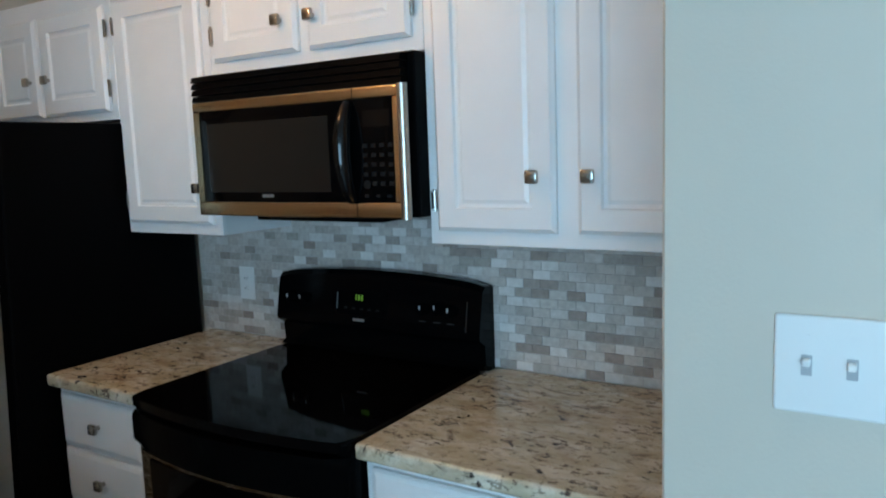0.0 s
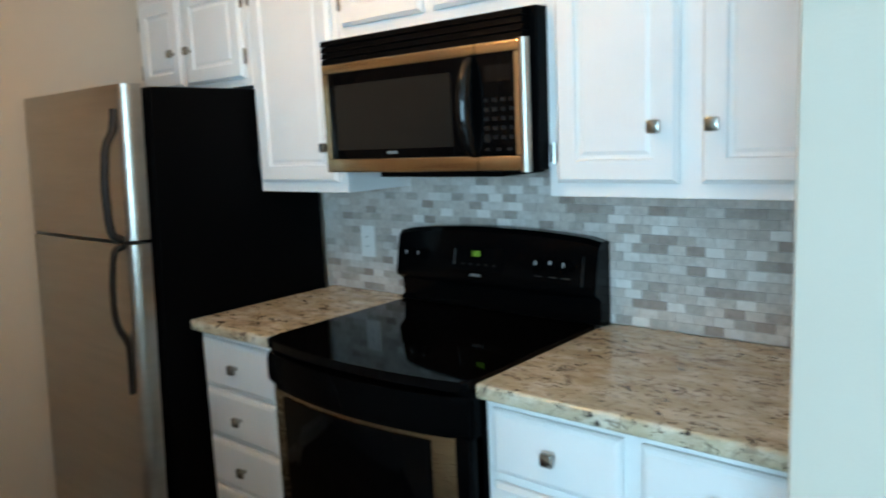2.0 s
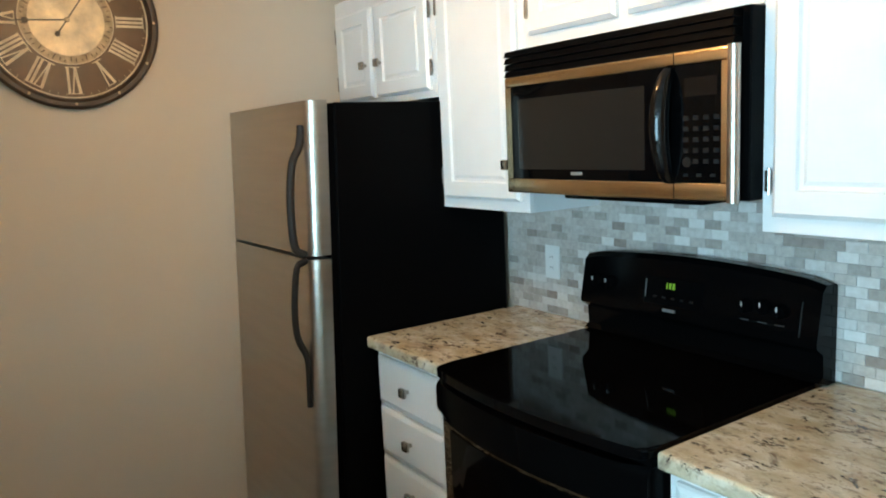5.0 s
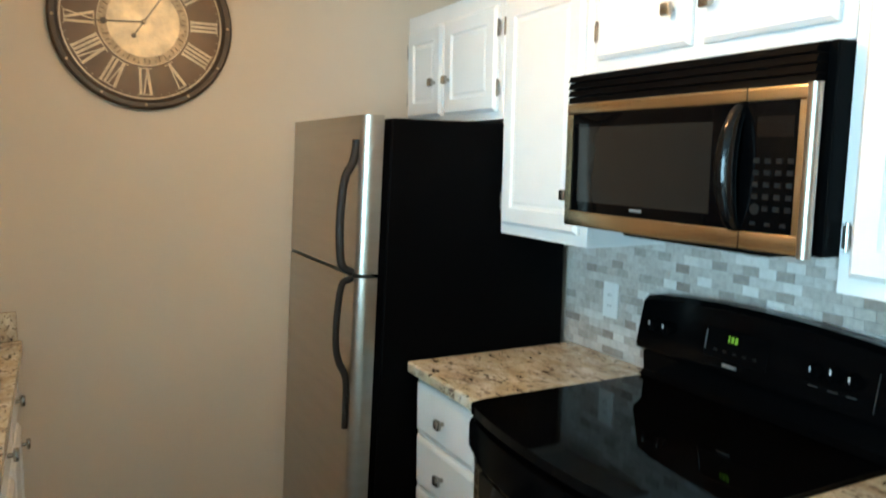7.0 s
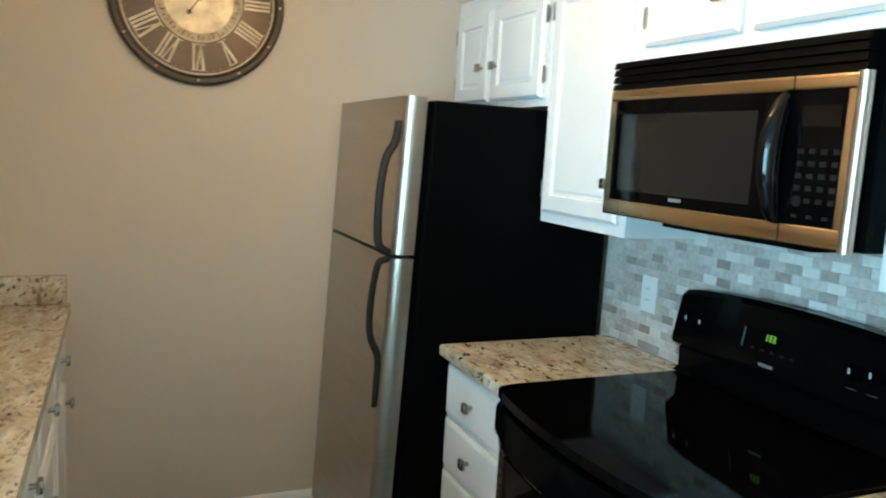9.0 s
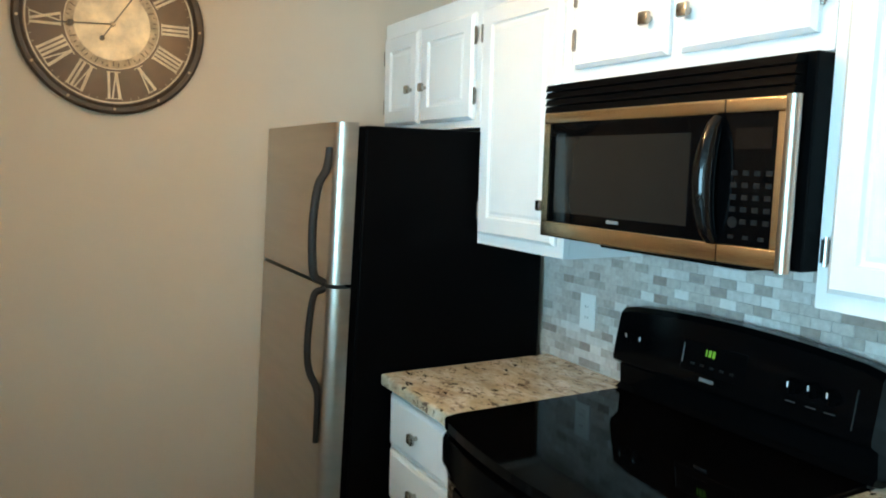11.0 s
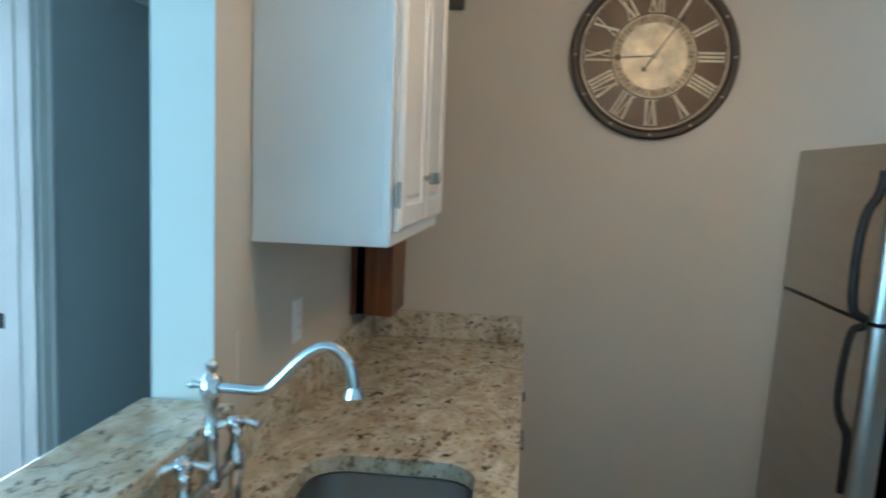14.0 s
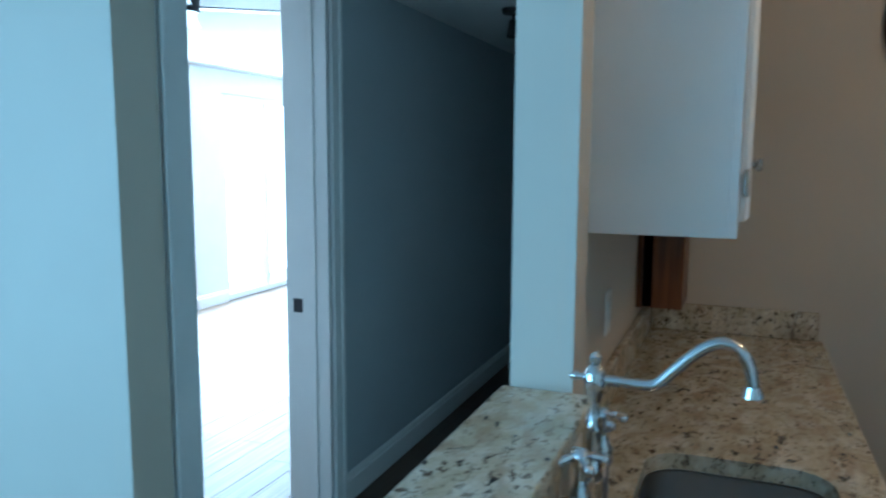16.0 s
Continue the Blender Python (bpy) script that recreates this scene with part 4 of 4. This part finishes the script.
# wall cabinet over the sink counter
root = empty("wall_cabinet", "white painted wall cabinet over the sink counter", "cabinet", "", (0, 0, 0))
bm = bmesh.new()
add_box(bm, -0.705, 0.080, YS + 0.003, -2.065, 1.400, 2.19)
add_box(bm, -0.705, 0.080, -2.065, -2.045, 1.392, 2.19, 0.0015, 1)
add_box(bm, 0.064, 0.080, YS + 0.003, -2.065, 1.392, 1.400)
done(bm, "body", CAB, root)
for xa, xb, kx, hx in ((-0.310, 0.052, -0.268, 0.060), (-0.680, -0.335, -0.372, -0.688)):
    d = door_panel("door", xb - xa, 0.72, root, (xa + xb) / 2, -2.0435, 1.785, facing=1)
    knob(d, kx - (xa + xb) / 2, 0.020, -0.245, 1)
    hinge(d, hx - (xa + xb) / 2, 0.006, -0.28, 1)

# stained wooden box in the corner under the cabinet
root = empty("wooden_wall_box", "orange stained wooden box hung on the wall above the counter", "box", "", (-0.97, YS, 1.052))
bm = bmesh.new()
add_box(bm, -0.12, 0.12, 0.002, 0.020, 0.0, 0.36)
add_box(bm, -0.12, 0.12, 0.052, 0.152, 0.0, 0.36, 0.004)
add_box(bm, -0.12, 0.10, 0.020, 0.052, 0.0, 0.36)
done(bm, "shell", BOARD, root)
# black strip in the gap between back board and front
box("dark_strip", BLACKP, 0.10, 0.112, 0.0205, 0.0515, 0.004, 0.356, root)

# small dark box high on the clock wall
root = empty("door_chime", "small dark grey box on the wall", "chime", "", (XC, -2.06, 2.162))
box("cover", mat("dark_grey_plastic", (0.05, 0.048, 0.045), 0.5), 0.002, 0.045, -0.06, 0.035, 0.0, 0.12, root, 0.006)


# ---------------------------------------------------------------- plates
def plate(name, label, m, w, h, toggles):
    root = empty(name, label, "outlet" if "outlet" in name else "switch")
    root.matrix_world = m
    bm = bmesh.new()
    add_box(bm, -w / 2, w / 2, -0.006, 0.0, -h / 2, h / 2, 0.003)
    done(bm, "cover", PLATE, root)
    for x in toggles:
        if "outlet" in name:
            box("receptacle", PLATE, x - 0.017, x + 0.017, -0.008, -0.005, -0.034, 0.034, root, 0.002, 1)
            for z in (-0.018, 0.018):
                for dx in (-0.006, 0.006):
                    box("slot", SLOT, x + dx - 0.001, x + dx + 0.001, -0.0085, -0.0079, z - 0.004, z + 0.004, root)
        else:
            box("surround", CABIN, x - 0.006, x + 0.006, -0.0066, -0.005, -0.0125, 0.0125, root)
            bm = bmesh.new()
            add_box(bm, x - 0.0045, x + 0.0045, -0.017, -0.006, 0.0, 0.009, 0.0015, 1)
            done(bm, "toggle", PLATE, root)
        for z in (-h * 0.29, h * 0.29):
            bm = bmesh.new()
            add_cyl(bm, (x, -0.0055, z), (x, -0.0072, z), 0.003, None, 8)
            done(bm, "screw", PLATE, root)
    return root


plate("light_switch", "white double toggle light switch plate", pose(1.705, -0.9055, 1.272), 0.120, 0.120, (-0.024, 0.024))
plate("wall_outlet", "white outlet plate on the stone tile backsplash", pose(-0.224, -0.0095, 1.098), 0.072, 0.118, (0,))
for x in (0.19, -0.255):
    plate("wall_outlet", "white outlet plate on the wall behind the faucet", pose(x, YS, 1.150, 0, 0, 180), 0.072, 0.118, (0,))

# ---------------------------------------------------------------- chandelier
root = empty("orb_chandelier", "black iron orb chandelier with lit candle bulbs", "ceiling lamp", "", CH)
R = 0.225
for tilt, turn in ((90, 0), (90, 60), (90, 120), (25, 20)):
    bm = bmesh.new()
    m = Euler((radians(tilt), 0, radians(turn))).to_matrix()
    add_tube(bm, [m @ Vector((R * math.cos(2 * math.pi * i / 48), R * math.sin(2 * math.pi * i / 48), 0)) for i in range(48)], 0.0045, 8, True)
    done(bm, "hoop", IRON, root, True)
bm = bmesh.new()
add_cyl(bm, (0, 0, -0.03), (0, 0, HC - CH[2] - 0.02), 0.006, None, 10)
add_cyl(bm, (0, 0, HC - CH[2] - 0.022), (0, 0, HC - CH[2] - 0.001), 0.055, 0.062, 24)
add_ball(bm, (0, 0, -0.03), 0.018)
done(bm, "stem", IRON, root, True)
for k in range(3):
    a = k * 2.094 + 1.45
    p = Vector((0.075 * math.cos(a), 0.075 * math.sin(a), 0))
    bm = bmesh.new()
    add_tube(bm, [(0, 0, -0.03), (p.x * 0.6, p.y * 0.6, -0.05), (p.x, p.y, -0.02)], 0.004, 8)
    add_cyl(bm, (p.x, p.y, -0.02), (p.x, p.y, 0.03), 0.011, None, 12)
    done(bm, "arm", IRON, root, True)
    bm = bmesh.new()
    add_lathe(bm, [(0.008, 0.03), (0.015, 0.05), (0.015, 0.065), (0.009, 0.085), (0.002, 0.10)], (p.x, p.y, 0), 12)
    done(bm, "bulb", BULB, root, True)

# hallway ceiling lamp and hook
root = empty("hall_ceiling_lamp", "small black spot lamp on the hallway ceiling", "ceiling lamp", "", (-2.03, -3.15, 2.30))
bm = bmesh.new()
add_cyl(bm, (0, 0, -0.025), (0, 0, -0.001), 0.055, 0.06, 24)
add_cyl(bm, (0, 0, -0.06), (0, 0, -0.02), 0.008, None, 10)
add_cyl(bm, (0.01, 0.0, -0.14), (0, 0, -0.06), 0.032, 0.022, 18)
done(bm, "spot", IRON, root, True)
root = empty("ceiling_hook", "small black hook on the hallway ceiling", "hook", "", (-3.3, -3.45, 2.30))
bm = bmesh.new()
add_tube(bm, [(0, 0, -0.001), (0, 0, -0.03), (0.05, 0, -0.04), (0.06, 0, -0.13)], 0.011, 8)
done(bm, "hook", IRON, root, True)

# ceiling fan in the bright room
root = empty("ceiling_fan", "dark ceiling fan at rest in the bright room", "ceiling fan", "", (-1.60, -4.85, HC))
bm = bmesh.new()
add_cyl(bm, (0, 0, -0.125), (0, 0, -0.001), 0.075, 0.085, 24)
done(bm, "motor", IRON, root, True)
for k in range(4):
    bm = bmesh.new()
    add_box(bm, 0.07, 0.64, -0.045, 0.045, -0.105, -0.097, 0.003, 1)
    bm.transform(Matrix.Rotation(k * math.pi / 2 + 2.2, 4, 'Z'))
    done(bm, "blade", IRON, root)

# ---------------------------------------------------------------- backsplash tiles
bs = struct(box("backsplash", GROUT, -0.474, 1.508, -0.0045, -0.0005, 0.911, 1.40), "small tumbled grey stone brick tiles on the wall", "backsplash")
rnd = random.Random(4)
TW, TH, G = 0.0516, 0.0256, 0.0010


def tile_bm(w, h):
    bm = bmesh.new()
    prof = [(0, 0.0), (0, 0.0014), (0.0009, 0.0022)]
    rings = [[bm.verts.new((a * (w / 2 - i), -d, b * (h / 2 - i))) for a, b in ((-1, -1), (1, -1), (1, 1), (-1, 1))] for i, d in prof]
    for a, b in zip(rings, rings[1:]):
        for j in range(4):
            bm.faces.new((a[j], a[(j + 1) % 4], b[(j + 1) % 4], b[j]))
    bm.faces.new(rings[-1])
    return bm


meshes = {}


def tile_mesh(w):
    k = round(w, 4)
    if k not in meshes:
        bm = tile_bm(w, TH)
        bmesh.ops.recalc_face_normals(bm, faces=bm.faces)
        me = bpy.data.meshes.new("tile")
        bm.to_mesh(me)
        bm.free()
        me.materials.append(TILE)
        meshes[k] = me
    return meshes[k]


rest = bmesh.new()
count = 0
row = 0
z = 0.913 + TH / 2
while z + TH / 2 < 1.395:
    x = -0.472 - (0.5 * TW if row % 2 else 0) + rnd.uniform(-0.004, 0.004)
    while x < 1.505:
        w = TW
        a, b = max(x, -0.472), min(x + w, 1.506)
        x += w + G
        if b - a < 0.012:
            continue
        hidden = 0.02 < (a + b) / 2 < 0.74 and z < 1.13
        if hidden or z > 1.32 and not 0.0 < a < 0.76:
            continue
        if (a + b) / 2 > 0.755 and count < 298:
            o = new("tile", tile_mesh(b - a))
            o.parent = bs
            o.location = ((a + b) / 2, -0.0045 - rnd.uniform(0, 0.0008), z)
            count += 1
        else:
            t = tile_bm(b - a, TH)
            t.transform(Matrix.Translation(((a + b) / 2, -0.0045 - rnd.uniform(0, 0.0008), z)))
            me = bpy.data.meshes.new("tmp")
            t.to_mesh(me)
            t.free()
            rest.from_mesh(me)
            bpy.data.meshes.remove(me)
    z += TH + G
    row += 1
o = done(rest, "far_tiles", TILE, bs)
o["kind"] = "stuff"

# ---------------------------------------------------------------- floor planks
def plank_floor(parent_name, material, x0, x1, y0, y1, w, length, seed, label):
    root = struct(new(parent_name), label, "floor")
    rr = random.Random(seed)
    cache = {}
    y = y0
    while y < y1 - 0.01:
        x = x0 - rr.uniform(0, length)
        b = min(y + w, y1)
        while x < x1:
            a0, a1 = max(x, x0), min(x + length, x1)
            x += length
            if a1 - a0 < 0.03:
                continue
            k = (round(a1 - a0, 2), round(b - y, 3))
            if k not in cache:
                bm = bmesh.new()
                add_box(bm, -(a1 - a0) / 2 + 0.001, (a1 - a0) / 2 - 0.001, -(b - y) / 2 + 0.001, (b - y) / 2 - 0.001, -0.012, 0.0, 0.0015, 1)
                me = bpy.data.meshes.new("plank")
                bmesh.ops.recalc_face_normals(bm, faces=bm.faces)
                bm.to_mesh(me)
                bm.free()
                me.materials.append(material)
                cache[k] = me
            o = new("plank", cache[k])
            o.parent = root
            o.location = ((a0 + a1) / 2, (y + b) / 2, 0)
        y += w


plank_floor("floor", FLOORW, -4.2, XE, YH, -0.0, 0.19, 1.6, 2, "dark brown wooden plank floor")
plank_floor("floor_living", FLOORW, 0.128, XE, -6.0, YH, 0.19, 1.6, 5, "dark brown wooden plank floor of the living room")
plank_floor("floor_great_room", FLOORL, -6.6, 0.0, -7.1, -3.63, 0.16, 1.5, 3, "light brown wooden plank floor")
